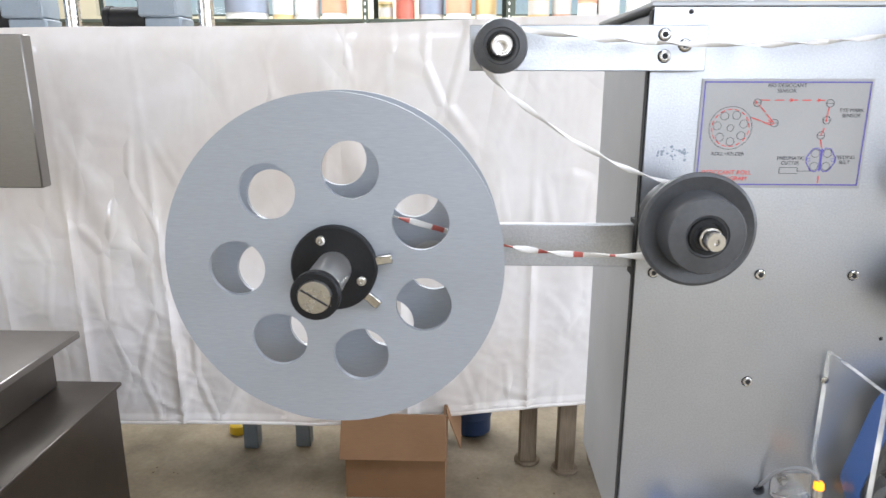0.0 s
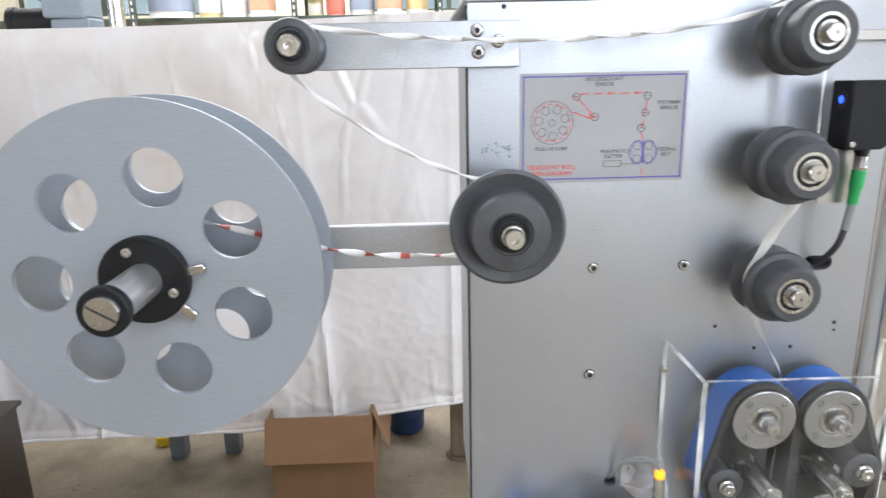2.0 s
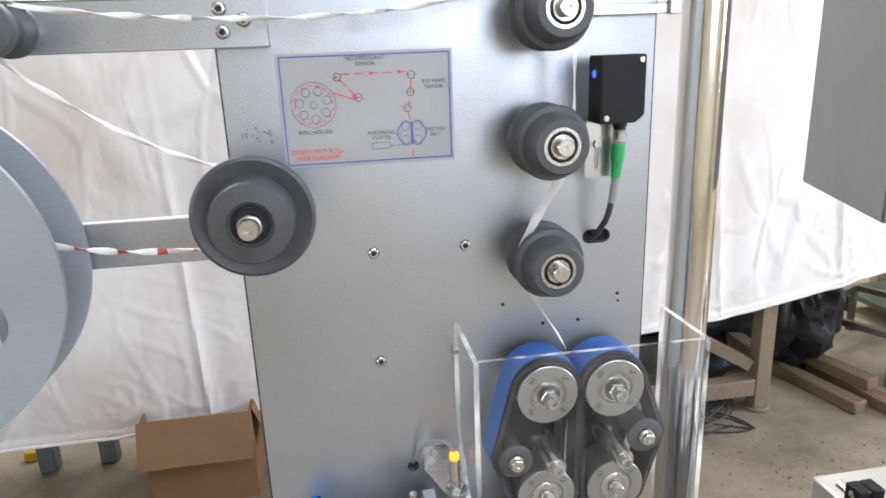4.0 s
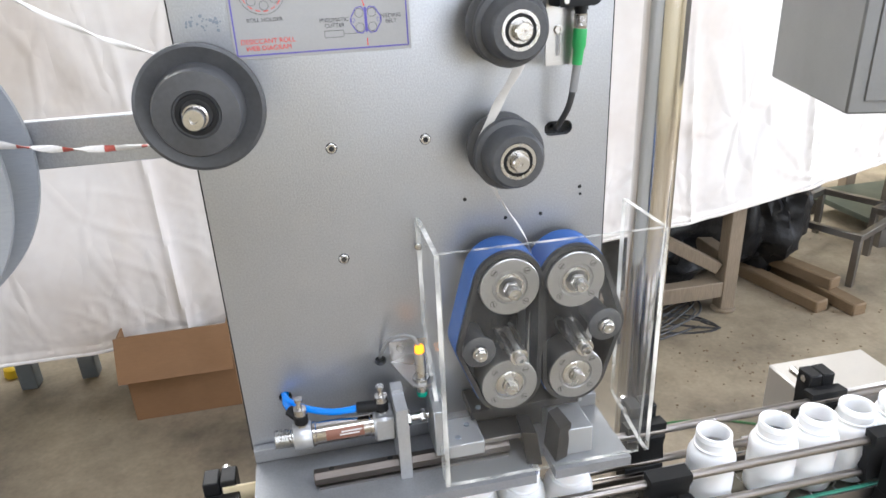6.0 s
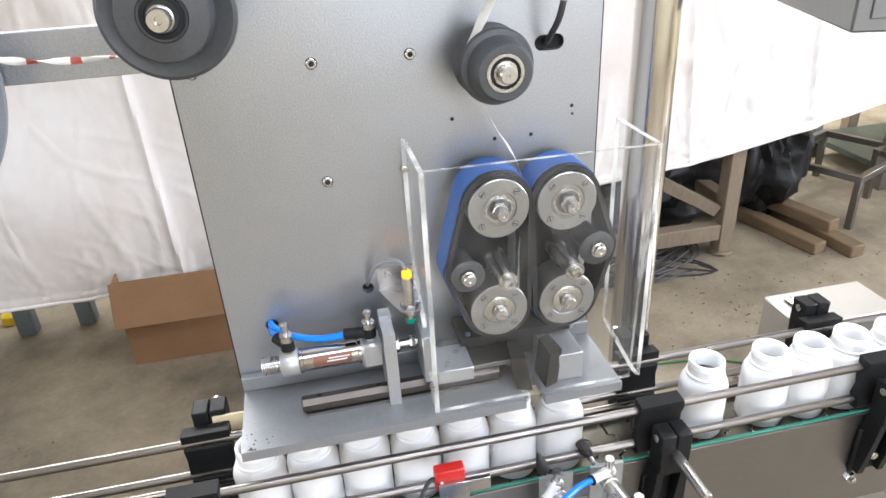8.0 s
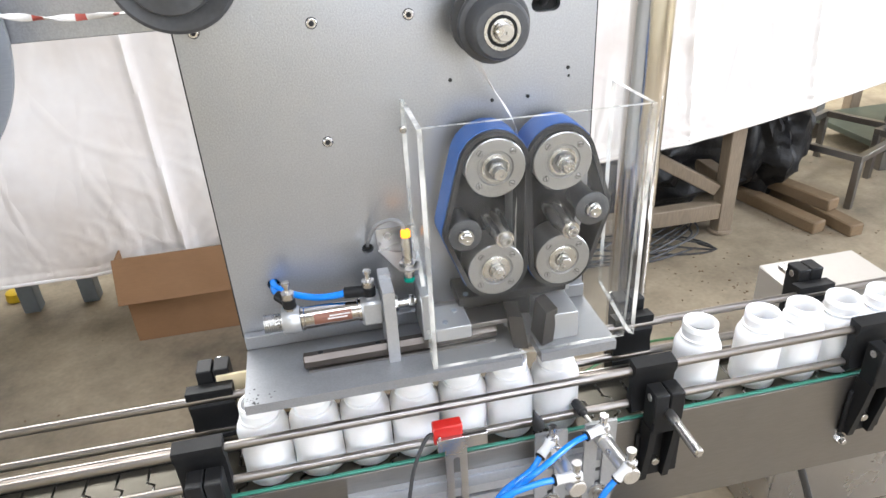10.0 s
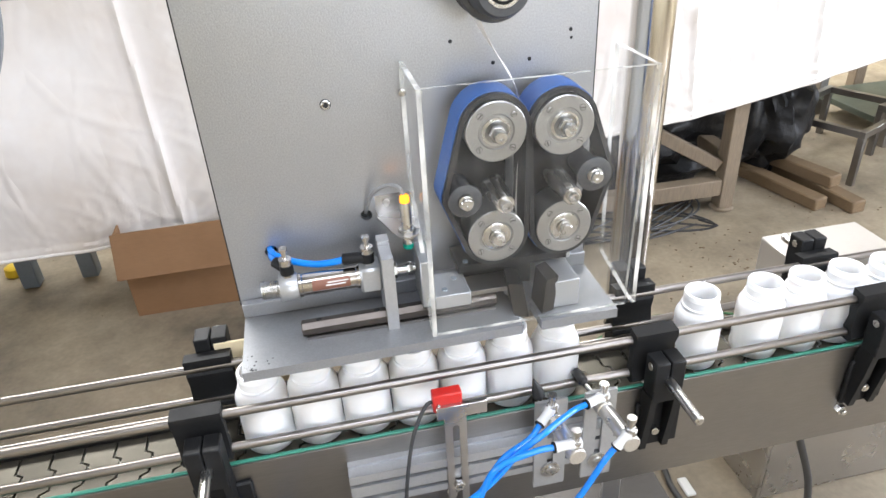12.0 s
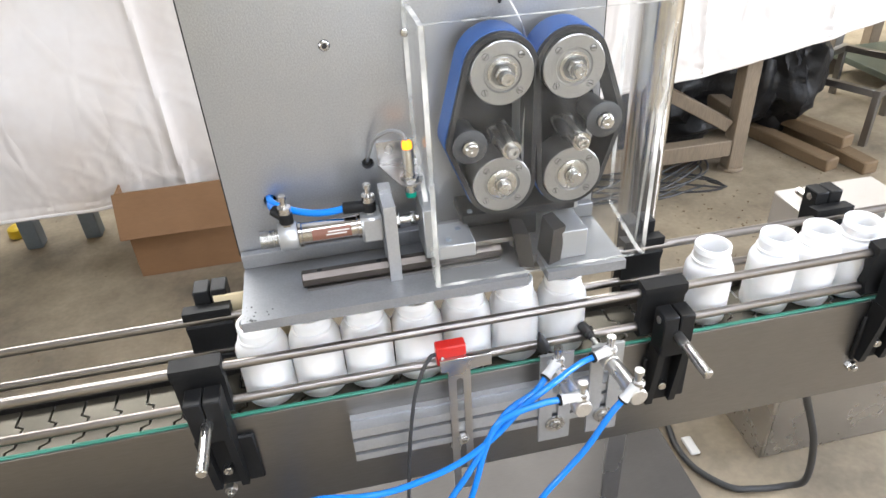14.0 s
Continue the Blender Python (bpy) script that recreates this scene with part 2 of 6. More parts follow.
RAILM = material("oiled_bar_steel", (0.15, 0.13, 0.115), 0.42, 1.0, 0.15, 60, 0.4, 14, 0.00003, stretch=(0.5, 10, 10), rough_var=0.12)
SPIN = material("ground_spindle", (0.80, 0.78, 0.75), 0.30, 0.9, 0.15, 260, 0.12, 14, 0.00002, stretch=(1, 30, 1))
PLATEM = material("grey_plate", (0.33, 0.335, 0.345), 0.5, 0.45, 0.16, 420, 0.6, 9, 0.00015, rough_var=0.15)
BOXM = material("dark_grey_sheet", (0.24, 0.24, 0.235), 0.5, 0.3, 0.06, 300, 0.2, 5)
PALLET = material("raw_timber", (0.21, 0.14, 0.075), 0.72, 0.0, 0.35, 40, 0.35, 5, 0.0004, stretch=(0.5, 6, 6))
BAGM = material("black_polythene", (0.010, 0.010, 0.011), 0.42, 0.0, 0.3, 40, 0.3, 6, 0.004, specular=0.3)
LEAFM = material("green_bottle_caps", (0.02, 0.10, 0.03), 0.35, 0.0, 0.3, 60, 0.5, 20, stain_color=(0.12, 0.16, 0.13))
YELLOW = material("yellow_plastic", (0.75, 0.52, 0.02), 0.4, 0.0)
GREYPAINT = material("blue_grey_paint", (0.22, 0.26, 0.30), 0.5, 0.0, 0.1, 80, 0.3, 8)
CREAM = material("cream_board", (0.74, 0.62, 0.40), 0.6, 0.0, 0.06, 90, 0.15, 9)
WHITEP = material("white_plastic", (0.74, 0.74, 0.73), 0.35, 0.0, 0.04, 90, 0.15, 20)
CABLE = material("dark_cable", (0.035, 0.036, 0.038), 0.5, 0.0)
GREYCABLE = material("grey_cable", (0.25, 0.25, 0.25), 0.5, 0.0)
LABELM = material("grey_label", (0.36, 0.36, 0.355), 0.45, 0.1, 0.05, 500, 0.12, 12)
INK_BLUE = material("violet_ink", (0.12, 0.10, 0.42), 0.5, 0.0)
INK_RED = material("red_ink", (0.75, 0.05, 0.04), 0.5, 0.0)
INK_DARK = material("dark_ink", (0.07, 0.07, 0.08), 0.5, 0.0)
TAPE_W = material("white_sachet_tape", (0.74, 0.72, 0.69), 0.45, 0.0, 0.1, 300, 0.15, 60, 0.0002)
TAPE_R = material("red_print", (0.46, 0.10, 0.08), 0.45, 0.0, 0.1, 300, 0.15, 60)
COVERM = material("bright_brushed_cover", (0.64, 0.615, 0.575), 0.42, 0.75, 0.08, 90, 0.15, 6, 0.00004, stretch=(1, 14, 14))
SHELFM = material("dark_green_steel", (0.07, 0.085, 0.065), 0.5, 0.2, 0.1, 60, 0.3, 5)


def emitter(name, color, power):
    m = bpy.data.materials.new(name)
    m.use_nodes = True
    b = m.node_tree.nodes["Principled BSDF"]
    b.inputs["Base Color"].default_value = (*color, 1)
    b.inputs["Emission Color"].default_value = (*color, 1)
    b.inputs["Emission Strength"].default_value = power
    return m


LED_ORANGE = emitter("orange_led", (1.0, 0.35, 0.01), 1.6)
LED_BLUE = emitter("blue_led", (0.02, 0.06, 1.0), 5.0)


def clear_sheet(name, tint, haze, haze_color, gloss_rough=0.04):
    """Thin clear plastic: see-through, glossy towards grazing, with a smeared haze."""
    m = bpy.data.materials.new(name)
    m.use_nodes = True
    nt = m.node_tree
    n, l = nt.nodes, nt.links
    n.remove(n["Principled BSDF"])
    out = n["Material Output"]
    tr = n.new("ShaderNodeBsdfTransparent")
    tr.inputs["Color"].default_value = (*tint, 1)
    gl = n.new("ShaderNodeBsdfGlossy")
    gl.inputs["Roughness"].default_value = gloss_rough
    df = n.new("ShaderNodeBsdfDiffuse")
    df.inputs["Color"].default_value = (*haze_color, 1)
    lw = n.new("ShaderNodeLayerWeight")
    lw.inputs["Blend"].default_value = 0.12
    fr = n.new("ShaderNodeMapRange")
    fr.inputs["To Min"].default_value, fr.inputs["To Max"].default_value = 0.006, 0.28
    l.new(lw.outputs["Facing"], fr.inputs["Value"])
    tex = n.new("ShaderNodeTexCoord")
    mp = n.new("ShaderNodeMapping")
    mp.inputs["Scale"].default_value = (9, 9, 4)
    no = n.new("ShaderNodeTexNoise")
    no.inputs["Scale"].default_value, no.inputs["Detail"].default_value = 3.0, 6.0
    l.new(tex.outputs["Object"], mp.inputs[0])
    l.new(mp.outputs[0], no.inputs["Vector"])
    r = n.new("ShaderNodeMapRange")
    r.inputs["From Min"].default_value, r.inputs["From Max"].default_value = 0.4, 0.75
    r.inputs["To Min"].default_value, r.inputs["To Max"].default_value = haze * 0.15, haze * 2.6
    l.new(no.outputs["Fac"], r.inputs["Value"])
    a, b = n.new("ShaderNodeMixShader"), n.new("ShaderNodeMixShader")
    l.new(r.outputs[0], a.inputs[0])
    l.new(tr.outputs[0], a.inputs[1])
    l.new(df.outputs[0], a.inputs[2])
    l.new(fr.outputs[0], b.inputs[0])
    l.new(a.outputs[0], b.inputs[1])
    l.new(gl.outputs[0], b.inputs[2])
    l.new(b.outputs[0], out.inputs["Surface"])
    return m


ACRYLIC = clear_sheet("clear_acrylic", (0.988, 0.99, 0.988), 0.015, (0.8, 0.8, 0.78))
ACRYLIC_EDGE = clear_sheet("acrylic_cut_edge", (0.9, 0.92, 0.9), 0.42, (0.88, 0.86, 0.80), 0.2)


def plastic_film():
    """Crumpled milky polythene: broad waves, faceted creases in patches, dirt smears."""
    m = material("milky_polythene", (0.87, 0.855, 0.845), 0.17, 0.0, 0.05, 14, 0.85, 1.7, 0.0, stain_color=(0.60, 0.51, 0.43), rough_var=0.1, specular=0.6)
    nt = m.node_tree
    n, l = nt.nodes, nt.links
    b = n["Principled BSDF"]
    tex = n.new("ShaderNodeTexCoord")

    def mapped(scale, turn):
        mp = n.new("ShaderNodeMapping")
        mp.inputs["Scale"].default_value = scale
        mp.inputs["Rotation"].default_value = (0, radians(turn), 0)
        l.new(tex.outputs["Object"], mp.inputs[0])
        return mp.outputs[0]

    def bumped(height, distance, before):
        bn = n.new("ShaderNodeBump")
        bn.inputs["Strength"].default_value, bn.inputs["Distance"].default_value = 1.0, distance
        l.new(height, bn.inputs["Height"])
        if before is not None:
            l.new(before, bn.inputs["Normal"])
        return bn.outputs[0]

    w = n.new("ShaderNodeTexNoise")
    w.inputs["Scale"].default_value, w.inputs["Detail"].default_value, w.inputs["Distortion"].default_value = 1.7, 3.0, 0.8
    l.new(mapped((1.6, 0.2, 0.9), 28), w.inputs["Vector"])
    normal = bumped(w.outputs["Fac"], 0.012, None)
    patch = n.new("ShaderNodeTexNoise")
    patch.inputs["Scale"].default_value, patch.inputs["Detail"].default_value = 1.6, 2.0
    l.new(tex.outputs["Object"], patch.inputs["Vector"])
    where = n.new("ShaderNodeMapRange")
    where.inputs["From Min"].default_value, where.inputs["From Max"].default_value = 0.42, 0.66
    l.new(patch.outputs["Fac"], where.inputs["Value"])
    for scale, turn, deep in (((2.6, 0.3, 1.3), 35, 0.016), ((6.5, 0.3, 3.4), -20, 0.009)):
        v = n.new("ShaderNodeTexVoronoi")
        v.feature = "DISTANCE_TO_EDGE"
        v.inputs["Scale"].default_value = 1.0
        l.new(mapped(scale, turn), v.inputs["Vector"])
        edge = n.new("ShaderNodeMapRange")
        edge.interpolation_type = "SMOOTHSTEP"
        edge.inputs["From Max"].default_value, edge.inputs["To Min"].default_value, edge.inputs["To Max"].default_value = 0.14, 1.0, 0.0
        l.new(v.outputs["Distance"], edge.inputs["Value"])
        mul = n.new("ShaderNodeMath")
        mul.operation = "MULTIPLY"
        l.new(edge.outputs[0], mul.inputs[0])
        l.new(where.outputs[0], mul.inputs[1])
        normal = bumped(mul.outputs[0], deep * 0.7, normal)
    l.new(normal, b.inputs["Normal"])
    return m


FILM = plastic_film()

# ---------------------------------------------------------------- the hall
def slab(name, lo, hi, mat, label, category, bevel=0.0):
    return tagged(part(name, box(bmesh.new(), lo, hi, bevel), mat), label, category, kind="structure")


slab("floor", (-6, -5, -0.15), (6, 7, 0), FLOORM, "worn, stained grey-brown concrete factory floor", "floor")


def wall_with_windows(name, m, width, height, wins, label):
    bm = bmesh.new()
    holes = [[(a, b), (c, b), (c, d), (a, d)] for a, b, c, d in wins]
    sheet(bm, [(0, 0), (width, 0), (width, height), (0, height)], holes, m, 0.2)
    ob = tagged(part(name, bm, WALLM), label, "wall", kind="structure")
    return ob


def window(name, m, a, b, c, d, cols):
    root = tagged(new(name), "steel-framed window with clear panes in the hall wall", "window", kind="structure")
    ROOT[root] = Vector((0, 0, 0))
    bm = bmesh.new()
    for x in [a + (c - a) * i / cols for i in range(cols + 1)]:
        box(bm, (x - 0.025, b, 0.08), (x + 0.025, d, 0.13), 0, m)
    for y in (b, (b + d) / 2, d):
        box(bm, (a, y - 0.025, 0.085), (c, y + 0.025, 0.125), 0, m)
    part("window_frame", bm, SHELFM, root)
    pane = box(bmesh.new(), (a + 0.02, b + 0.02, 0.10), (c - 0.02, d - 0.02, 0.106), 0, m)
    p = part("pane", pane, ACRYLIC, root)
    p.visible_shadow = False


mN = Matrix.Translation((-6, 7.2, 0)) @ Matrix.Rotation(radians(90), 4, "X")
mS = Matrix.Translation((-6, -5, 0)) @ Matrix.Rotation(radians(90), 4, "X")
mE = Matrix.Translation((6, -5, 0)) @ Matrix.Rotation(radians(90), 4, "Z") @ Matrix.Rotation(radians(90), 4, "X")
mW = Matrix.Translation((-6.2, -5, 0)) @ Matrix.Rotation(radians(90), 4, "Z") @ Matrix.Rotation(radians(90), 4, "X")
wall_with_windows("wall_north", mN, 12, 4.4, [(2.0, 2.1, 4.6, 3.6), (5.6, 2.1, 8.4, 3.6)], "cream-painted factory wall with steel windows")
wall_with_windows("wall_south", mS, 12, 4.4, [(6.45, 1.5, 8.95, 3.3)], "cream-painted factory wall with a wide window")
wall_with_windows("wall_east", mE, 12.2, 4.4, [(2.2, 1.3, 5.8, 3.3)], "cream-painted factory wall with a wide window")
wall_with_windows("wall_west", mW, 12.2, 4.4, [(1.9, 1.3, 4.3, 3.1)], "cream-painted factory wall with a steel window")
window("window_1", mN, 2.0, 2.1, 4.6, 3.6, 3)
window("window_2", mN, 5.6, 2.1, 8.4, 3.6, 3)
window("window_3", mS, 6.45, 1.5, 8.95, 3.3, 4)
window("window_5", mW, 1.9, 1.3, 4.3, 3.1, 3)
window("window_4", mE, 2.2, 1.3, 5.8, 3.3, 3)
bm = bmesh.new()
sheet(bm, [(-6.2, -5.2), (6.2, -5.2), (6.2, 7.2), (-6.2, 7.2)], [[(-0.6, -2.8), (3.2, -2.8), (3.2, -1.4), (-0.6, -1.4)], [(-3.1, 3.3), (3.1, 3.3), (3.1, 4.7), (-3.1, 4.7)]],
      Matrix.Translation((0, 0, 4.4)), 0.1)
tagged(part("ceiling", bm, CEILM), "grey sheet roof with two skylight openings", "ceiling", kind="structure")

# ---------------------------------------------------------------- inserter machine: cabinet, front panel, arms, base plate
machine = thing("inserter_machine", (0.41, 0.1, 0.0), "grey satin steel desiccant inserter with a flat bolted front panel", "machine")
PX0, PX1, PZ0, PZ1 = 0.197, 0.628, 0.915, 1.549
bm = bmesh.new()
sheet(bm, [(PX0, PZ0), (PX1, PZ0), (PX1, PZ1), (PX0, PZ1)],
      [slot2d(0.571, 1.279, 0.032, 0.016, False), circle(0.2435, 0.993, 0.0075, 18), circle(0.357, 1.022, 0.007, 16)], upright(0, 0.010, 0), 0.010)
panel = part("front_panel", bm, PANEL, machine, "grey satin metal front panel")
# enclosure behind, set back by a dark joint
bm = bmesh.new()
box(bm, (0.2035, 0.013, 0.93), (0.622, 0.262, 1.546), 0.002)
case = part("cabinet_body", bm, CASE, machine, "grey sheet metal cabinet")
bm = bmesh.new()
box(bm, (0.206, 0.0095, 0.925), (0.6195, 0.0140, 1.543))
part("joint", bm, SOOT, machine, "dark joint behind the panel")
bm = bmesh.new()
box(bm, (0.194, 0.0, 1.5498), (0.634, 0.27, 1.5545), 0.001)
part("lid", bm, CASE, machine, "thin sheet metal lid")
bm = bmesh.new()
box(bm, (0.222, 0.02, 1.5545), (0.30, 0.12, 1.585), 0.003)
part("terminal_box", bm, WHITEP, machine, "pale junction box on the lid")
for x, z in ((0.216, 1.282), (0.328, 1.281), (0.425, 1.281), (0.328, 1.158)):
    socket_screw("screw", (x, 0, z), panel)
for x, z, r in ((0.465, 1.21, 0.0022), (0.511, 1.183, 0.0022), (0.552, 1.183, 0.0022), (0.598, 1.21, 0.0022), (0.599, 1.201, 0.0016), (0.232, 1.545, 0.0024)):
    bm = bmesh.new()
    lathe(bm, [(r, 0.0003), (r * 0.8, 0.0006), (0, 0.0006)], to_axis((x, 0, z), FRONT), 12)
    part("tapped_hole", bm, SOOT, panel, "small dark tapped hole")
# scuffed paint by the diagram
bm = bmesh.new()
rnd = random.Random(4)
for i in range(26):
    x, z, r = 0.209 + rnd.random() * 0.032, 1.408 + rnd.gauss(0, 0.0035), 0.0006 + rnd.random() * 0.0013
    lathe(bm, [(r, 0.0003), (0, 0.0004)], to_axis((x, 0, z), FRONT), 6)
part("scuff_mark", bm, GREYPAINT, panel, "scuffed bare marks")
# worn specks at the base plate's front corner
bm = bmesh.new()
for i in range(22):
    x, y, r = 0.2015 + abs(rnd.gauss(0, 0.012)), -0.112 + abs(rnd.gauss(0, 0.010)), 0.0004 + rnd.random() * 0.0011
    lathe(bm, [(r, 0.0002), (0, 0.0003)], to_axis((x, y, 0.914), (0, 0, 1)), 6)
part("worn_speck", bm, SOOT, machine, "dark chipped specks on the plate corner")
# side screw
bm = bmesh.new()
cyl(bm, (0.2035, 0.03, 0.952), (-1, 0, 0), 0.004, 0.005, 0.001, 14)
cyl(bm, (0.1985, 0.03, 0.952), (-1, 0, 0), 0.0052, 0.005, 0.001, 6)
part("side_screw", bm, BRIGHT, machine, "bright hexagon screw")
for x0, x1 in ((0.1952, 0.1968), (0.6284, 0.6302)):
    bm = bmesh.new()
    box(bm, (x0, 0.002, 0.925), (x1, 0.012, 1.547))
    part("gasket", bm, SOOT, machine, "dark gasket along the panel edge")
# upper arm
bm = bmesh.new()
box(bm, (0.018, -0.012, 1.489), (0.246, -0.0003, 1.532), 0.0008)
arm = part("upper_arm", bm, PANEL, machine, "flat brushed metal arm")
for x, z in ((0.205, 1.523), (0.225, 1.513), (0.206, 1.503)):
    socket_screw("screw", (x, -0.0119, z), arm, 0.0056)
# lower arm carrying the reel
bm = bmesh.new()
box(bm, (-0.16, 0.014, 1.284), (0.30, 0.026, 1.330), 0.0008)
part("lower_arm", bm, PANEL, machine, "flat grey metal arm that carries the reel")
for za, zb in ((1.331, 1.336), (1.275, 1.2835)):
    bm = bmesh.new()
    box(bm, (0.1955, 0.0105, za), (0.2055, 0.030, zb))
    part("notch", bm, SOOT, machine, "dark notch where the arm enters")
# base plates under the cutter
bm = bmesh.new()
M = Matrix.Translation((0, 0, 0.902))
sheet(bm, [(0.199, -0.1135), (0.511, -0.1135), (0.511, -0.085), (0.534, -0.072), (0.534, -0.113), (0.626, -0.113), (0.626, -0.0005), (0.199, -0.0005)],
      [circle(0.52, -0.045, 0.011, 20)], M, 0.012)
part("base_plate", bm, PLATEM, machine, "grey metal base plate")
bm = bmesh.new()
box(bm, (0.1985, -0.012, 0.9145), (0.626, -0.0008, 0.933), 0.001)
part("corner_strip", bm, PLATEM, machine, "grey corner strip")

# steel post and carriage behind
post = thing("machine_post", (0.80, 0.2, 0), "polished stainless tube post beside the machine", "post")
bm = bmesh.new()
cyl(bm, (0.80, 0.2, 0.02), (0, 0, 1), 0.031, 1.93, 0.003, 40)
part("tube", bm, POSTM, post)
bm = bmesh.new()
cyl(bm, (0.80, 0.2, 0.0), (0, 0, 1), 0.09, 0.02, 0.003, 40)
part("base_flange", bm, STEEL, post)
for z in (1.66,):
    bm = bmesh.new()
    box(bm, (0.38, 0.2635, z), (0.44, 0.2735, z + 0.05), 0.001)
    box(bm, (0.38, 0.2625, 1.30), (0.44, 0.2635, z + 0.05))
    box(bm, (0.38, 0.2, z), (0.775, 0.2635, z + 0.05), 0.003)
    part("carriage_arm", bm, CASE, post, "grey clamp arm")
    bm = bmesh.new()
    lathe(bm, [(0.0315, 0), (0.044, 0), (0.044, 0.05), (0.0315, 0.05)], to_axis((0.80, 0.2, z), (0, 0, 1)), 32)
    part("collar", bm, CASE, post, "grey clamp collar")

# ---------------------------------------------------------------- diagram label
sign = thing("diagram_label", (0.3325, -0.001, 1.375), "grey metallic label with a red and violet tape-path diagram", "label")
bm = bmesh.new()
box(bm, (0.2485, -0.0012, 1.3735), (0.4165, -0.0002, 1.482), 0.0002)
part("plate", bm, LABELM, sign)
bm = bmesh.new()
for a, b, c, d in ((0.251, 1.3765, 0.414, 1.3778), (0.251, 1.4782, 0.414, 1.4795), (0.251, 1.3765, 0.2523, 1.4795), (0.4127, 1.3765, 0.414, 1.4795)):
    box(bm, (a, -0.0015, b), (c, -0.0011, d))
part("border", bm, INK_BLUE, sign, "violet printed border")


def ring(bm, x, z, r, w, y=-0.0012, n=24):
    lathe(bm, [(r, 0), (r, 0.0003), (r - w, 0.0003), (r - w, 0)], to_axis((x, y, z), FRONT), n)


def line(bm, x0, z0, x1, z1, w, y=-0.0012):
    d = Vector((x1 - x0, 0, z1 - z0))
    m = Matrix.Translation((x0, y, z0)) @ Matrix.Rotation(math.atan2(-d.z, d.x), 4, "Y")
    box(bm, (0, -0.0003, -w / 2), (d.length, 0, w / 2), 0, m)


rx, rz = 0.2805, 1.434


def printed_ring(name, x, z, r, mat, w=0.0004, n=20):
    bm = bmesh.new()
    ring(bm, x, z, r, w, n=n)
    part(name, bm, mat, sign)


def printed_line(name, x0, z0, x1, z1, w, mat, y=-0.0012):
    bm = bmesh.new()
    line(bm, x0, z0, x1, z1, w, y)
    part(name, bm, mat, sign)


printed_ring("drawn_reel", rx, rz, 0.0215, INK_DARK, n=36)
for k in range(7):
    a = 2 * math.pi * k / 7 + 0.3
    printed_ring("drawn_hole", rx + 0.0135 * math.cos(a), rz + 0.0135 * math.sin(a), 0.0042, INK_DARK)
printed_ring("drawn_hole", rx, rz, 0.0035, INK_DARK)
for x, z in ((0.3045, 1.459), (0.3235, 1.439), (0.376, 1.4585), (0.3745, 1.442), (0.371, 1.427)):
    printed_ring("drawn_roller", x, z, 0.0040, INK_DARK, 0.0006)
    printed_line("drawn_axle", x - 0.0034, z, x + 0.0034, z, 0.0004, INK_DARK)
for x, z in ((0.368, 1.409), (0.380, 1.409), (0.368, 1.396), (0.380, 1.396)):
    printed_ring("drawn_pulley", x, z, 0.0042, INK_DARK)
for a, b, c, d in ((0.334, 1.3885, 0.352, 1.3885), (0.334, 1.3945, 0.352, 1.3945), (0.334, 1.3885, 0.334, 1.3945), (0.352, 1.3885, 0.352, 1.3945), (0.352, 1.391, 0.368, 1.391)):
    printed_line("drawn_cylinder", a, b, c, d, 0.0004, INK_DARK)
for k in range(16):
    a = 2 * math.pi * k / 16
    printed_line("red_dash", rx + 0.0185 * math.cos(a), rz + 0.0185 * math.sin(a), rx + 0.0185 * math.cos(a + 0.25), rz + 0.0185 * math.sin(a + 0.25), 0.0007, INK_RED)
for a, b, c, d in ((0.3, 1.4445, 0.31, 1.441), (0.311, 1.4405, 0.32, 1.437), (0.306, 1.457, 0.3135, 1.4495), (0.3145, 1.448, 0.322, 1.440), (0.374, 1.386, 0.374, 1.379), (0.371, 1.427, 0.3735, 1.434), (0.374, 1.440, 0.3755, 1.455), (0.371, 1.423, 0.3735, 1.415)):
    printed_line("red_dash", a, b, c, d, 0.0009, INK_RED)
for k in range(5):
    printed_line("red_dash", 0.308 + 0.0135 * k, 1.4615, 0.3165 + 0.0135 * k, 1.4615, 0.0009, INK_RED)
for a, b in ((0.3045, 1.459), (0.3235, 1.439), (0.3195, 1.4405), (0.339, 1.4615), (0.366, 1.4615)):
    for s in (-1, 1):
        printed_line("red_arrow", a, b, a - 0.0024, b + s * 0.0016, 0.0007, INK_RED, -0.00125)
printed_line("violet_belt", 0.374, 1.391, 0.374, 1.414, 0.0016, INK_BLUE)
for s in (-1, 1):
    x = 0.374 + s * 0.006
    loop = [(x - s * 0.0052, 1.394), (x - s * 0.0052, 1.411), (x - s * 0.002, 1.4145), (x + s * 0.003, 1.4135), (x + s * 0.0085, 1.4045), (x + s * 0.0085, 1.4005), (x + s * 0.003, 1.3915), (x - s * 0.002, 1.3905)]
    for p, q in zip(loop, loop[1:] + loop[:1]):
        printed_line("violet_belt", *p, *q, 0.0009, INK_BLUE, -0.00122)
    printed_ring("violet_idler", x + s * 0.0062, 1.4025, 0.0019, INK_BLUE)


def words(text, x, z, size, mat, parent):
    cu = bpy.data.curves.new("writing", "FONT")
    cu.body, cu.size, cu.align_x, cu.align_y, cu.extrude = text, size, "CENTER", "CENTER", 0.00012
    tmp = new("writing_source", cu)
    tmp.matrix_world = upright(x, -0.0014, z)
    bpy.context.view_layer.update()
    me = bpy.data.meshes.new_from_object(tmp)
    me.transform(tmp.matrix_world)
    me.transform(Matrix.Translation(-ROOT[parent]))
    bpy.data.objects.remove(tmp)
    me.materials.clear()
    me.materials.append(mat)
    ob = new("writing", me)
    ob.parent = parent
    return ob


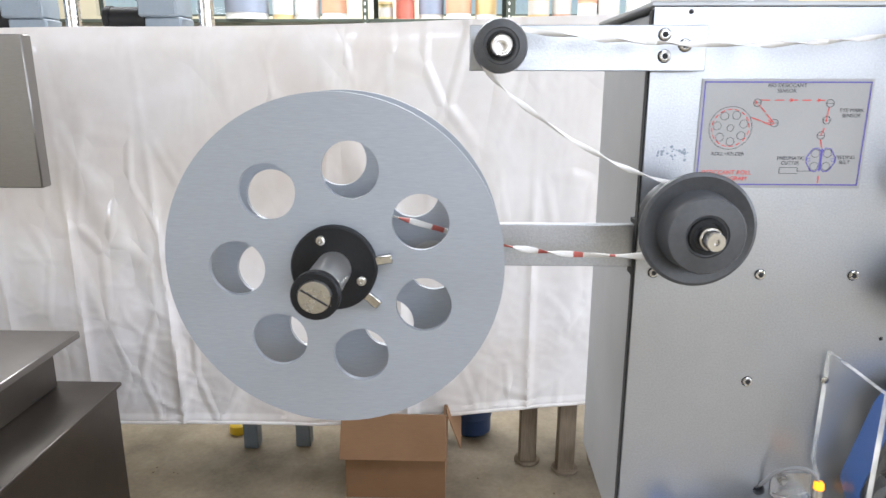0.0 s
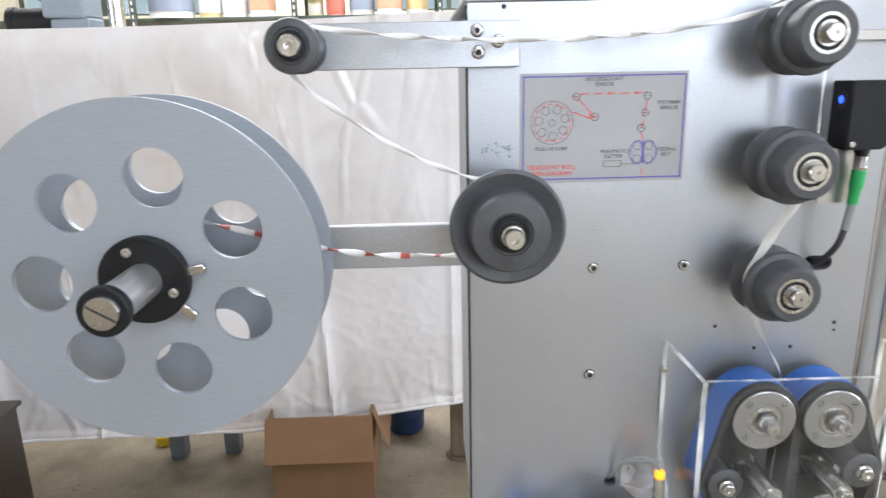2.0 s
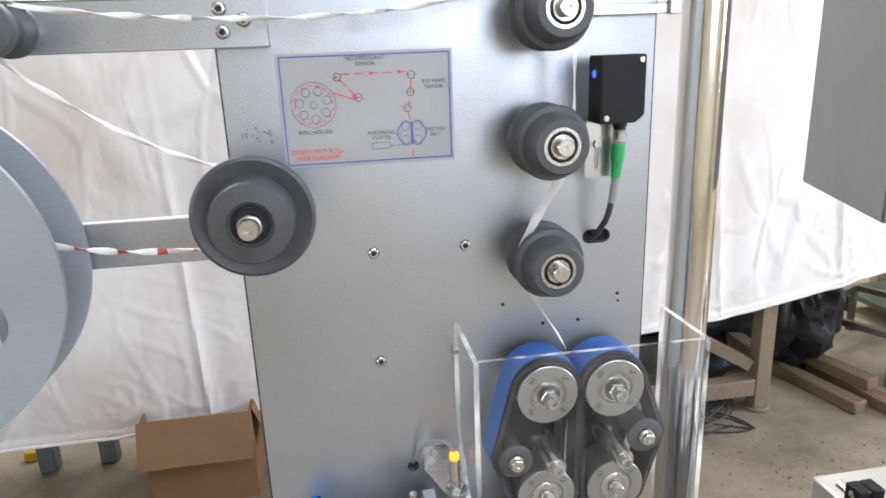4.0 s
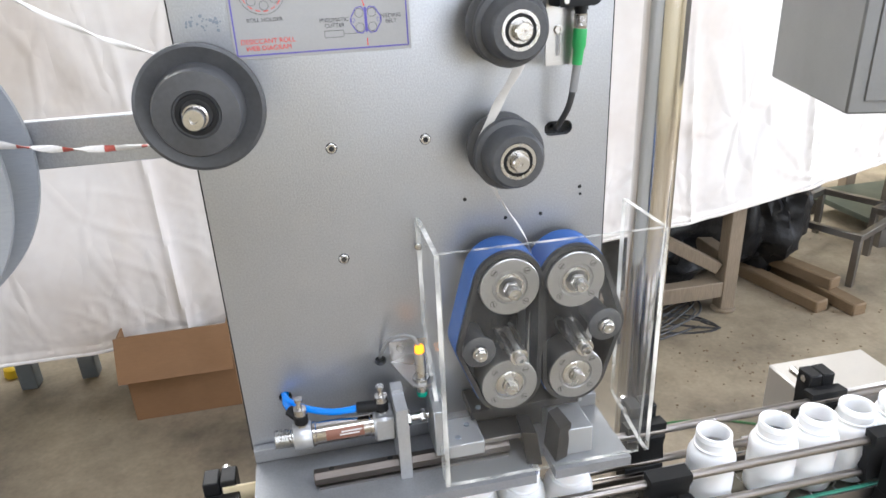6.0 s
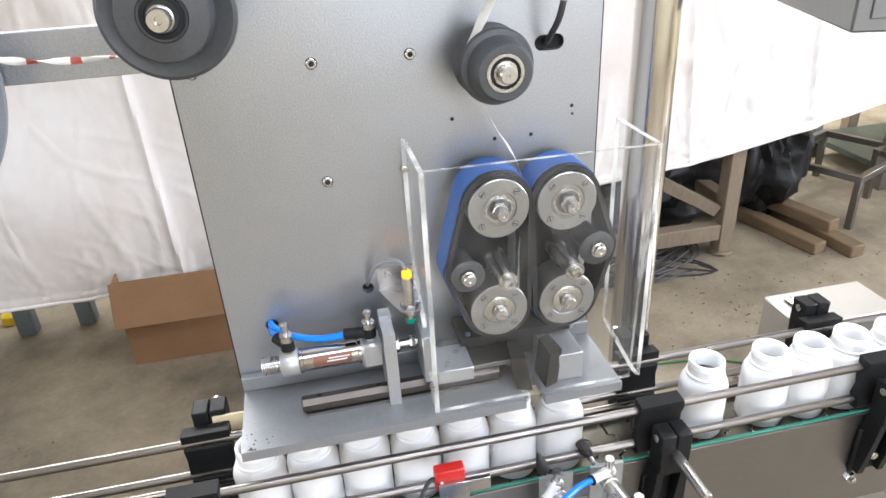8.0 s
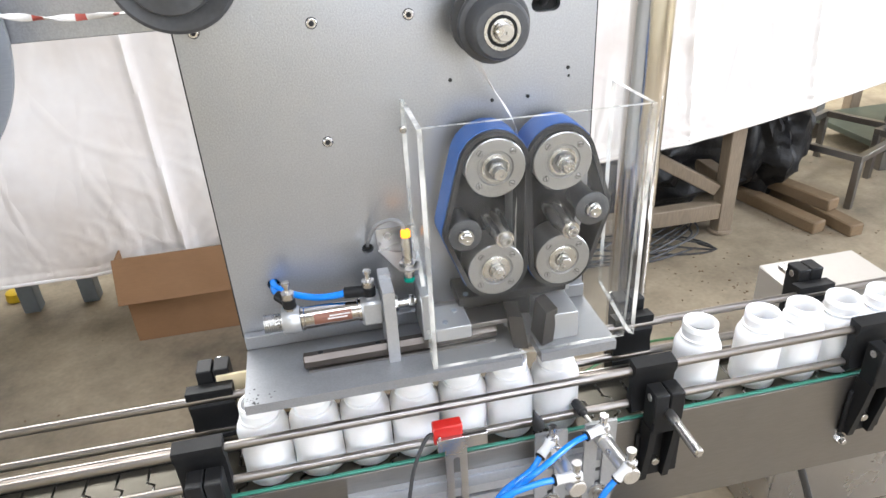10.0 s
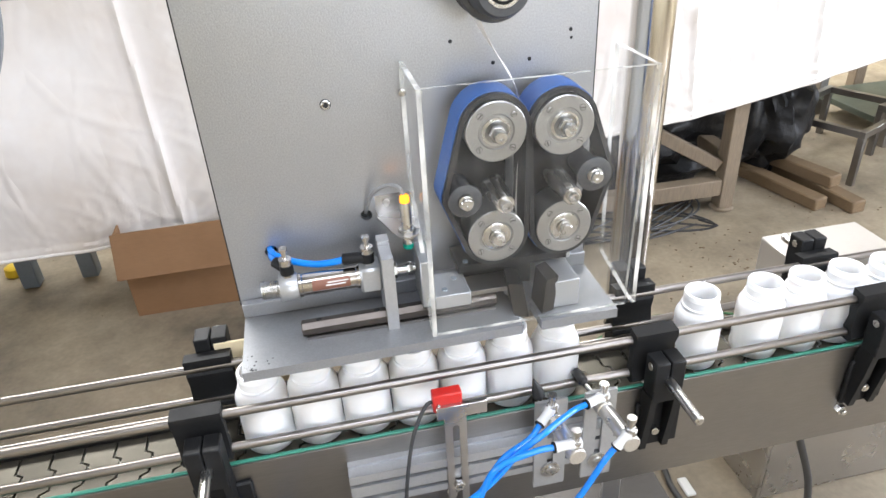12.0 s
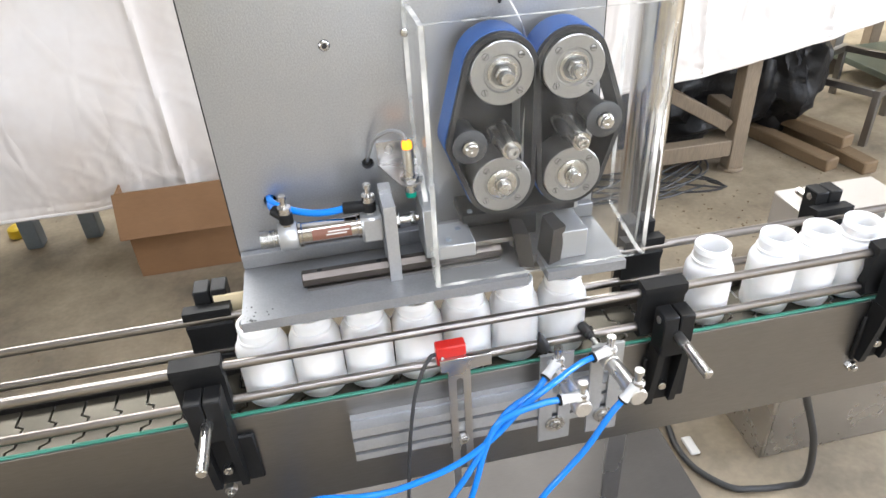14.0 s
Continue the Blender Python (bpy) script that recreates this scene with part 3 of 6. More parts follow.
for text, x, z, s, mt in (("NO DESICCANT\nSENSOR", 0.332, 1.473, 0.0052, INK_DARK), ("EYE MARK\nSENSOR", 0.398, 1.449, 0.0052, INK_DARK), ("ROLL HOLDER", 0.2805, 1.408, 0.0050, INK_DARK),
                       ("PNEUMATIC\nCUTTER", 0.344, 1.4015, 0.0050, INK_DARK), ("FEEDING\nBELT", 0.398, 1.4025, 0.0050, INK_DARK), ("DESICCANT ROLL\nWEB DIAGRAM", 0.281, 1.386, 0.0062, INK_RED)):
    words(text, x, z, s, mt, sign)

# ---------------------------------------------------------------- tape reel
RX, RZ, RR = -0.1118, 1.305, 0.1655
HX, HZ = -0.1105, 1.305
reel = thing("tape_reel", (RX, 0.0, RZ), "large blue-grey anodised reel with seven round holes in each disc", "reel")


def reel_disc(name, y, turn, thick):
    bm = bmesh.new()
    holes = [circle(RX + 0.0953 * math.cos(turn + 2 * math.pi * k / 7), RZ + 0.0953 * math.sin(turn + 2 * math.pi * k / 7), 0.0275, 36) for k in range(7)]
    holes.append(circle(RX, RZ, 0.030, 32))
    sheet(bm, circle(RX, RZ, RR, 120), holes, upright(0, y, 0), thick)
    part(name, bm, DISC, reel)


reel_disc("front_disc", -0.063, radians(79), 0.006)
reel_disc("rear_disc", 0.008, radians(92), 0.006)
bm = bmesh.new()
lathe(bm, [(0.032, 0.0), (0.032, 0.08), (0.0, 0.08)], to_axis((RX, 0.013, RZ), FRONT), 32)
part("core", bm, NYLON, reel, "dark core")
bm = bmesh.new()
lathe(bm, [(0.0415, 0), (0.0415, 0.0085), (0.040, 0.010), (0.0, 0.010)], to_axis((HX, -0.069, HZ), FRONT), 48)
fl = part("hub_flange", bm, BLACK, reel, "black hub flange")
for dx, dz in ((-0.011, 0.028), (0.027, -0.0115), (-0.02, -0.024)):
    bm = bmesh.new()
    lathe(bm, [(0.0045, 0), (0.0045, 0.0025), (0.0025, 0.003), (0.002, 0.001), (0, 0.001)], to_axis((HX + dx, -0.079, HZ + dz), FRONT), 14)
    part("screw", bm, BRIGHT, fl, "bright socket screw")
bm = bmesh.new()
lathe(bm, [(0.0172, 0), (0.0172, 0.076), (0.0, 0.076)], to_axis((HX, -0.079, HZ), FRONT), 40)
part("spindle", bm, SPIN, reel, "polished steel spindle")
bm = bmesh.new()
lathe(bm, [(0.0174, 0), (0.0205, 0.001), (0.0212, 0.002), (0.0212, 0.010), (0.0200, 0.0115), (0.0152, 0.0115), (0.0152, 0.008)], to_axis((HX, -0.152, HZ), FRONT), 40)
part("end_ring", bm, BLACK, reel, "black ring on the spindle end")
bm = bmesh.new()
lathe(bm, [(0.0150, 0.0), (0.0150, 0.0155), (0.0138, 0.018), (0.0, 0.018)], to_axis((HX, -0.1485, HZ), FRONT), 40)
cap = part("spindle_cap", bm, BRIGHT, reel, "bright steel cap")
bm = bmesh.new()
box(bm, (-0.0132, -0.0008, 0), (0.0132, 0.0008, 0.0006), 0, to_axis((HX, -0.1663, HZ), FRONT) @ Matrix.Rotation(radians(-32), 4, "Z"))
part("slot", bm, SOOT, cap, "dark screwdriver slot")
for ang in (10, -42):
    a = radians(ang)
    bm = bmesh.new()
    box(bm, (0.035, -0.0045, 0.001), (0.057, 0.0045, 0.007), 0.001, Matrix.Translation((HX, -0.0695, HZ)) @ Matrix.Rotation(radians(90), 4, "X") @ Matrix.Rotation(a, 4, "Z"))
    part("clamp_tab", bm, NICKEL, reel, "small bent steel tab")

# ---------------------------------------------------------------- rollers
def roller_body(bm, prof, x, z):
    lathe(bm, prof, to_axis((x, 0, z), FRONT), 56)


def guide_roller(x, z, label, rear, R, front, hub, tip):
    """A flanged nylon roller on a panel stud; lengths are measured out from the panel."""
    root = thing("guide_roller", (x, 0, z), label, "roller", "guide rollers of the tape path")
    bm = bmesh.new()
    g = R * 0.70
    roller_body(bm, [(g * 0.8, 0.030), (R * 0.97, 0.0305), (R, 0.032), (R, 0.036), (R * 0.96, 0.0375), (g, 0.041), (g, rear - 0.010), (R * 0.96, rear - 0.005), (R, rear - 0.0035), (R, rear),
                     (R * 0.96, rear + 0.002), (hub * 1.18, rear + 0.003), (hub * 1.12, front - 0.006), (hub * 1.05, front - 0.002), (hub * 0.98, front), (0.018, front), (0.018, front - 0.003), (0.0, front - 0.003)], x, z)
    part("roller_body", bm, NYLON, root)
    bm = bmesh.new()
    lathe(bm, [(0.0175, 0), (0.0175, 0.003), (0.0145, 0.003), (0.0142, 0.0018), (0.0115, 0.0018), (0.0112, 0.003), (0.0085, 0.003), (0.0085, 0)], to_axis((x, -(front - 0.003), z), FRONT), 36)
    part("bearing", bm, BRIGHT, root, "bright ball bearing")
    bm = bmesh.new()
    lathe(bm, [(0.0147, 0), (0.0147, 0.0022), (0.0108, 0.0022), (0.0108, 0)], to_axis((x, -(front - 0.003), z), FRONT), 30)
    part("seal", bm, BLACK, root, "dark bearing seal")
    bm = bmesh.new()
    lathe(bm, [(0.0082, 0), (0.0082, tip - front), (0.0072, tip - front + 0.0012), (0.0016, tip - front + 0.0012), (0.0012, tip - front - 0.001), (0, tip - front - 0.001)], to_axis((x, -(front - 0.004), z), FRONT), 28)
    part("shaft", bm, NICKEL, root, "turned steel shaft end")
    bm = bmesh.new()
    cyl(bm, (x, 0.001, z), FRONT, 0.011, 0.032, 0, 20)
    part("stud", bm, BRIGHT, root)
    return root


for x, z in ((0.500, 1.5115), (0.499, 1.3925), (0.4965, 1.2745)):
    guide_roller(x, z, "dark grey nylon tape roller on the front panel", 0.064, 0.0358, 0.092, 0.0250, 0.105)

# large dished roller
LX, LZ = 0.2235, 1.3505
root = thing("guide_roller", (LX, 0, LZ), "large dark grey dished nylon roller beside the diagram", "roller", "guide rollers of the tape path")
bm = bmesh.new()
roller_body(bm, [(0.02, 0.03), (0.034, 0.031), (0.0365, 0.034), (0.036, 0.04), (0.032, 0.046), (0.032, 0.084), (0.051, 0.095), (0.0524, 0.098), (0.0518, 0.101), (0.049, 0.1025), (0.0365, 0.0985), (0.0352, 0.102),
                 (0.0345, 0.122), (0.033, 0.1245), (0.019, 0.126), (0.018, 0.1245), (0.013, 0.1235), (0.0, 0.1235)], LX, LZ)
part("roller_body", bm, NYLON, root)
bm = bmesh.new()
lathe(bm, [(0.0165, 0.0), (0.016, 0.003), (0.0125, 0.003), (0.012, 0.0)], to_axis((LX, -0.1245, LZ), FRONT), 32)
part("circlip", bm, BLACK, root, "black retaining ring")
bm = bmesh.new()
lathe(bm, [(0.0098, 0), (0.0098, 0.006), (0.0085, 0.0065), (0.0085, 0.017), (0.0076, 0.0185), (0.003, 0.0185), (0.0025, 0.015), (0, 0.015)], to_axis((LX, -0.1285, LZ), FRONT), 28)
part("shaft", bm, NICKEL, root, "turned steel shaft end")
bm = bmesh.new()
cyl(bm, (LX, 0.001, LZ), FRONT, 0.012, 0.032, 0, 20)
part("stud", bm, BRIGHT, root)

# small roller on the upper arm
root = thing("guide_roller", (0.044, -0.012, 1.509), "small dark grey nylon roller on the end of the arm", "roller", "guide rollers of the tape path")
bm = bmesh.new()
roller_body(bm, [(r, h + 0.015) for r, h in ((0.012, 0.030), (0.0215, 0.0305), (0.0228, 0.033), (0.0228, 0.038), (0.021, 0.041), (0.016, 0.045), (0.016, 0.068), (0.021, 0.073), (0.0228, 0.076), (0.0228, 0.083), (0.0218, 0.085), (0.0155, 0.0865), (0.0148, 0.085), (0.0, 0.0845))], 0.044, 1.509)
part("roller_body", bm, NYLON, root)
bm = bmesh.new()
lathe(bm, [(0.0125, 0), (0.0125, 0.003), (0.0105, 0.003), (0.010, 0)], to_axis((0.044, -0.0995, 1.509), FRONT), 26)
part("circlip", bm, BLACK, root, "black retaining ring")
bm = bmesh.new()
lathe(bm, [(0.0092, 0), (0.0092, 0.012), (0.0082, 0.0135), (0.0068, 0.0135), (0.0064, 0.0128), (0.0045, 0.0128), (0.0041, 0.0135), (0.002, 0.0132), (0.0015, 0.008), (0, 0.008)], to_axis((0.044, -0.0995, 1.509), FRONT), 26)
part("shaft", bm, NICKEL, root, "turned steel shaft end")
bm = bmesh.new()
cyl(bm, (0.044, -0.011, 1.509), FRONT, 0.010, 0.037, 0, 20)
part("stud", bm, BRIGHT, root)

# bracket behind the top roller
root = thing("strip_bracket", (0.60, -0.006, 1.513), "short flat steel bar beside the top roller", "bracket")
bm = bmesh.new()
box(bm, (0.50, -0.0135, 1.507), (0.64, -0.0102, 1.517), 0.0008)
box(bm, (0.553, -0.0105, 1.507), (0.567, -0.0002, 1.517), 0.0008)
part("bar", bm, STEEL, root)
bm = bmesh.new()
box(bm, (0.634, -0.018, 1.506), (0.646, -0.010, 1.520), 0.001)
part("end_clip", bm, BRIGHT, root)

# ---------------------------------------------------------------- desiccant tape
def tape_run(bm, pts, width, thick, twist, red, phase=0.0, step=10, face=(0, 1, 0)):
    """A sachet tape swept along pts: flat, puffed and twisted; every so often a red printed mark."""
    path = smooth_path(pts, step)
    n, rings, s = 8, [], 0.0
    for i, p in enumerate(path):
        d = (path[min(i + 1, len(path) - 1)] - path[max(i - 1, 0)]).normalized()
        s += (p - path[i - 1]).length if i else 0.0
        a = Vector(face) - Vector(face).dot(d) * d
        a.normalize()
        b = d.cross(a)
        ang = twist * s + phase + 0.5 * math.sin(s * 37)
        wv = width * (0.88 + 0.12 * math.sin(s * 160 + phase))
        tv = thick * (1.0 + 0.55 * math.sin(s * 160 + phase))
        u, v = math.cos(ang) * a + math.sin(ang) * b, -math.sin(ang) * a + math.cos(ang) * b
        rings.append(([bm.verts.new(p + wv / 2 * math.cos(2 * math.pi * k / n) * u + tv / 2 * math.sin(2 * math.pi * k / n) * v) for k in range(n)], s))
    for (a, s0), (b, s1) in zip(rings, rings[1:]):
        for i in range(n):
            j = (i + 1) % n
            f = bm.faces.new((a[i], a[j], b[j], b[i]))
            f.material_index = 1 if red and (s0 + phase * 0.01) % red < 0.009 else 0
    bm.faces.new(rings[0][0][::-1])
    bm.faces.new(rings[-1][0])


tape = thing("desiccant_tape", (0.2, -0.04, 1.3), "white twisted desiccant tape with red marks round the rollers", "tape")
bm = bmesh.new()
tape_run(bm, [(-0.085, -0.022, 1.352), (-0.03, -0.024, 1.338), (0.03, -0.026, 1.322), (0.085, -0.028, 1.312), (0.13, -0.031, 1.309), (0.18, -0.046, 1.312), (0.2215, -0.062, 1.315)], 0.0075, 0.0028, 60, 0.036, 0.4)
part("tape_from_reel", bm, [TAPE_W, TAPE_R], tape)
bm = bmesh.new()
tape_run(bm, [(0.2215, -0.062, 1.315), (0.248, -0.064, 1.326), (0.257, -0.065, 1.349), (0.244, -0.066, 1.375), (0.214, -0.065, 1.385), (0.165, -0.062, 1.401), (0.112, -0.058, 1.428), (0.065, -0.056, 1.460), (0.040, -0.056, 1.482), (0.026, -0.056, 1.500)], 0.0058, 0.0022, 60, 0.0, 1.0)
part("tape_to_arm", bm, [TAPE_W, TAPE_R], tape)
bm = bmesh.new()
tape_run(bm, [(0.026, -0.056, 1.500), (0.029, -0.056, 1.519), (0.044, -0.055, 1.527), (0.085, -0.054, 1.5225), (0.15, -0.052, 1.516), (0.25, -0.050, 1.512), (0.35, -0.050, 1.5155), (0.43, -0.050, 1.526), (0.478, -0.050, 1.5385), (0.496, -0.050, 1.5395)], 0.0062, 0.0022, 62, 0.0, 0.0)
part("tape_along_top", bm, [TAPE_W, TAPE_R], tape)
bm = bmesh.new()
tape_run(bm, [(0.496, -0.050, 1.5395), (0.515, -0.050, 1.532), (0.524, -0.050, 1.509), (0.5245, -0.050, 1.45), (0.5245, -0.050, 1.392), (0.520, -0.050, 1.374), (0.509, -0.050, 1.352), (0.490, -0.050, 1.322), (0.474, -0.050, 1.290), (0.4705, -0.050, 1.272), (0.4755, -0.048, 1.256), (0.492, -0.042, 1.222), (0.515, -0.034, 1.186), (0.528, -0.032, 1.158), (0.5305, -0.032, 1.12), (0.5305, -0.032, 1.05), (0.5305, -0.034, 0.985)], 0.0095, 0.0014, 7, 0.0, 0.2)
part("tape_to_feeder", bm, [TAPE_W, TAPE_R], tape)

# ---------------------------------------------------------------- eye-mark sensor
sens = thing("optical_sensor", (0.565, -0.03, 1.41), "black rectangular optical sensor with a green plug and a blue light", "sensor")
bm = bmesh.new()
sheet(bm, [(0.543, 1.4065), (0.579, 1.4065), (0.588, 1.414), (0.588, 1.470), (0.543, 1.470)], [], upright(0, -0.028, 0), 0.032)
bmesh.ops.bevel(bm, geom=[e for e in bm.edges if e.calc_face_angle(0) > 0.5], offset=0.0012, segments=2, affect="EDGES")
part("housing", bm, BLACK, sens)
for x, z in ((0.549, 1.412), (0.583, 1.465)):
    bm = bmesh.new()
    cyl(bm, (x, -0.0602, z), FRONT, 0.0028, 0.0012, 0.0004, 14)
    part("screw", bm, BRIGHT, sens)
bm = bmesh.new()
cyl(bm, (0.5432, -0.047, 1.452), (-1, 0, 0), 0.0085, 0.0016, 0.0005, 20)
part("lens", bm, SOOT, sens, "dark lens")
bm = bmesh.new()
cyl(bm, (0.5414, -0.047, 1.453), (-1, 0, 0), 0.0034, 0.0006, 0, 14)
part("light", bm, LED_BLUE, sens, "blue light")
bm = bmesh.new()
lathe(bm, [(0.0, 0), (0.007, 0), (0.007, 0.006), (0.006, 0.006), (0.006, 0.010)], to_axis((0.570, -0.044, 1.408), (0, 0, -1)), 20)
part("socket", bm, BLACK, sens)
bm = bmesh.new()
prof = [(0.0, 0)]
for k in range(7):
    prof += [(0.0066, 0.0018 * k), (0.0062, 0.0018 * k + 0.0009)]
lathe(bm, prof + [(0.006, 0.0135), (0, 0.0135)], to_axis((0.570, -0.044, 1.399), (0, 0, -1)), 20)
part("coupling_nut", bm, BRIGHT, sens, "knurled nickel nut")
bm = bmesh.new()
lathe(bm, [(0, 0), (0.0065, 0), (0.0068, 0.002), (0.0068, 0.016), (0.0055, 0.020), (0.005, 0.034), (0, 0.034)], to_axis((0.570, -0.044, 1.3855), (-0.05, 0.05, -1)), 20)
part("plug", bm, GREENPLUG, sens, "green cable plug")
bm = bmesh.new()
tube(bm, [(0.5685, -0.0425, 1.352), (0.567, -0.041, 1.335), (0.566, -0.040, 1.325)], 0.0042, 10)
part("cable_sleeve", bm, GREYCABLE, sens, "clear grey sleeve")
bm = bmesh.new()
tube(bm, [(0.566, -0.040, 1.326), (0.563, -0.036, 1.308), (0.560, -0.024, 1.292), (0.562, -0.008, 1.282), (0.566, 0.012, 1.279)], 0.0032, 10)
part("cable", bm, CABLE, sens, "black cable")
bm = bmesh.new()
sheet(bm, [(0.541, 1.350), (0.5735, 1.350), (0.5735, 1.412), (0.541, 1.412)], [slot2d(0.553, 1.370, 0.022, 0.0045)], upright(0, -0.0265, 0), 0.002)
box(bm, (0.541, -0.0265, 1.38), (0.543, -0.0002, 1.41))
part("slotted_bracket", bm, STEEL, sens, "slotted steel bracket")
bm = bmesh.new()
hexagon(bm, (0.553, -0.0285, 1.384), FRONT, 0.008, 0.004, 0.002)
part("bracket_screw", bm, BRIGHT, sens)

sens.location.x += 0.004

# ---------------------------------------------------------------- feeding belts
def hull_of_circles(circles):
    pts = [p for cx, cz, r in circles for p in circle(cx, cz, r, 64)]
    pts = sorted(set(pts))

    def half(seq):
        out = []
        for p in seq:
            while len(out) > 1 and (out[-1][0] - out[-2][0]) * (p[1] - out[-2][1]) - (out[-1][1] - out[-2][1]) * (p[0] - out[-2][0]) <= 1e-12:
                out.pop()
            out.append(p)
        return out[:-1]
    return half(pts) + half(pts[::-1])


def grown(circles, d):
    return [(x, z, r + d) for x, z, r in circles]


def pulley(root, x, z, r, y, nut):
    bm = bmesh.new()
    lathe(bm, [(0, -0.045), (r * 0.97, -0.045), (r * 0.97, 0.0), (r, 0.0), (r, 0.0025), (r - 0.001, 0.0035), (r * 0.60, 0.0035), (r * 0.56, 0.0015), (0, 0.0015)], to_axis((x, y, z), FRONT), 56)
    p = part("pulley", bm, PULLEY, root, "turned aluminium pulley disc")
    for k in range(4):
        a = 0.75 + k * math.pi / 2
        bm = bmesh.new()
        q = (x + r * 0.78 * math.cos(a), y - 0.0035, z + r * 0.78 * math.sin(a))
        lathe(bm, [(0.0030, 0), (0.0030, 0.0006), (0.0024, 0.0008), (0, 0.0008)], to_axis(q, FRONT), 14)
        sc = part("screw", bm, PULLEY, p, "slotted screw head")
        bm = bmesh.new()
        box(bm, (-0.0027, -0.0005, 0.0007), (0.0027, 0.0005, 0.0010), 0, to_axis(q, FRONT) @ Matrix.Rotation(k * 0.9, 4, "Z"))
        lathe(bm, [(0.0036, -0.0001), (0.0036, 0.0001), (0.0030, 0.0001)], to_axis(q, FRONT), 14)
        part("slot", bm, SOOT, p, "dark screw slot")
    bm = bmesh.new()
    if nut:
        lathe(bm, [(0.0155, 0), (0.0155, 0.002), (0.0125, 0.002), (0.0125, 0.004)], to_axis((x, y - 0.0012, z), FRONT), 28)
        hexagon(bm, (x, y - 0.005, z), FRONT, 0.017, 0.008)
        lathe(bm, [(0.0072, 0), (0.0072, 0.012), (0.0062, 0.014), (0.003, 0.014), (0.0025, 0.011), (0, 0.011)], to_axis((x, y - 0.012, z), FRONT), 22)
    else:
        lathe(bm, [(0.0165, 0), (0.0165, 0.002), (0.0155, 0.0026), (0.009, 0.0026), (0.009, 0.004)], to_axis((x, y - 0.0012, z), FRONT), 28)
        lathe(bm, [(0.0085, 0), (0.0085, 0.003), (0.007, 0.0035), (0.007, 0.012), (0.006, 0.013), (0, 0.013)], to_axis((x, y - 0.004, z), FRONT), 22)
    part("shaft_nut", bm, BRIGHT, root, "bright shaft nut")


def belt_unit(circles, label):
    (tx, tz, tr), (bx, bz, br), (ix, iz, ir) = circles
    root = thing("belt_feeder", (tx, 0, bz), label, "belt", "pair of tape feeding belts")
    for name, d0, d1, y0, y1, mt, lab in (("belt", 0.001, 0.0062, -0.074, -0.022, RUBBER, "black toothed belt"), ("belt_facing", 0.0063, 0.0074, -0.0655, -0.0215, BLUE, "blue fabric facing")):
        bm = bmesh.new()
        sheet(bm, hull_of_circles(grown(circles, d1)), [hull_of_circles(grown(circles, d0))], upright(0, y1, 0), y1 - y0)
        part(name, bm, mt, root, lab)
    pulley(root, tx, tz, tr, -0.0755, True)
    pulley(root, bx, bz, br, -0.0755, False)
    bm = bmesh.new()
    g = 0.0013
    lathe(bm, [(0, -0.05), (ir * 0.75, -0.05), (ir * 0.75, 0), (ir + g, 0), (ir + g, 0.004), (ir, 0.005), (0.009, 0.005)], to_axis((ix, -0.0755, iz), FRONT), 36)
    part("idler", bm, NYLON, root, "dark idler wheel")
    bm = bmesh.new()
    lathe(bm, [(0.0085, 0), (0.0085, 0.005), (0.0068, 0.006), (0.0068, 0.011), (0.006, 0.012), (0.0025, 0.012), (0, 0.010)], to_axis((ix, -0.080, iz), FRONT), 24)
    part("idler_shaft", bm, BRIGHT, root)
    bm = bmesh.new()
    sheet(bm, hull_of_circles(grown(circles, -0.008)), [], upright(0, -0.006, 0), 0.014)
    part("side_plate", bm, BLACK, root, "black bearing plate")
    for cx, cz, cr in circles:
        part("shaft_stub", cyl(bmesh.new(), (cx, 0.0, cz), FRONT, 0.010, 0.022, 0, 20), BRIGHT, root)
    sx, sz = tx + 0.002, (tz + bz) / 2 - 0.010
    bm = bmesh.new()
    lathe(bm, [(0, 0), (0.0125, 0), (0.0125, 0.055), (0.0105, 0.058), (0.0105, 0.088), (0.0098, 0.090), (0, 0.090)], to_axis((sx, -0.02, sz), FRONT), 32)
    part("standoff", bm, NICKEL, root, "turned steel standoff")
    bm = bmesh.new()
    lathe(bm, [(0.0062, 0), (0.0062, 0.008), (0.0055, 0.009), (0.003, 0.009), (0.0026, 0.004), (0, 0.004)], to_axis((sx, -0.109, sz), FRONT), 22)
    part("standoff_screw", bm, BRIGHT, root)
    for ob in root.children_recursive:
        ob.data.transform(Matrix.Diagonal((1, 0.84, 1, 1)))


belt_unit([(0.4955, 1.130, 0.0328), (0.4945, 1.007, 0.0325), (0.460, 1.056, 0.0175)], "black toothed feeding belt faced with blue, on turned pulleys")
belt_unit([(0.570, 1.128, 0.0328), (0.574, 1.007, 0.0325), (0.6065, 1.067, 0.0185)], "black toothed feeding belt faced with blue, with a raised idler")

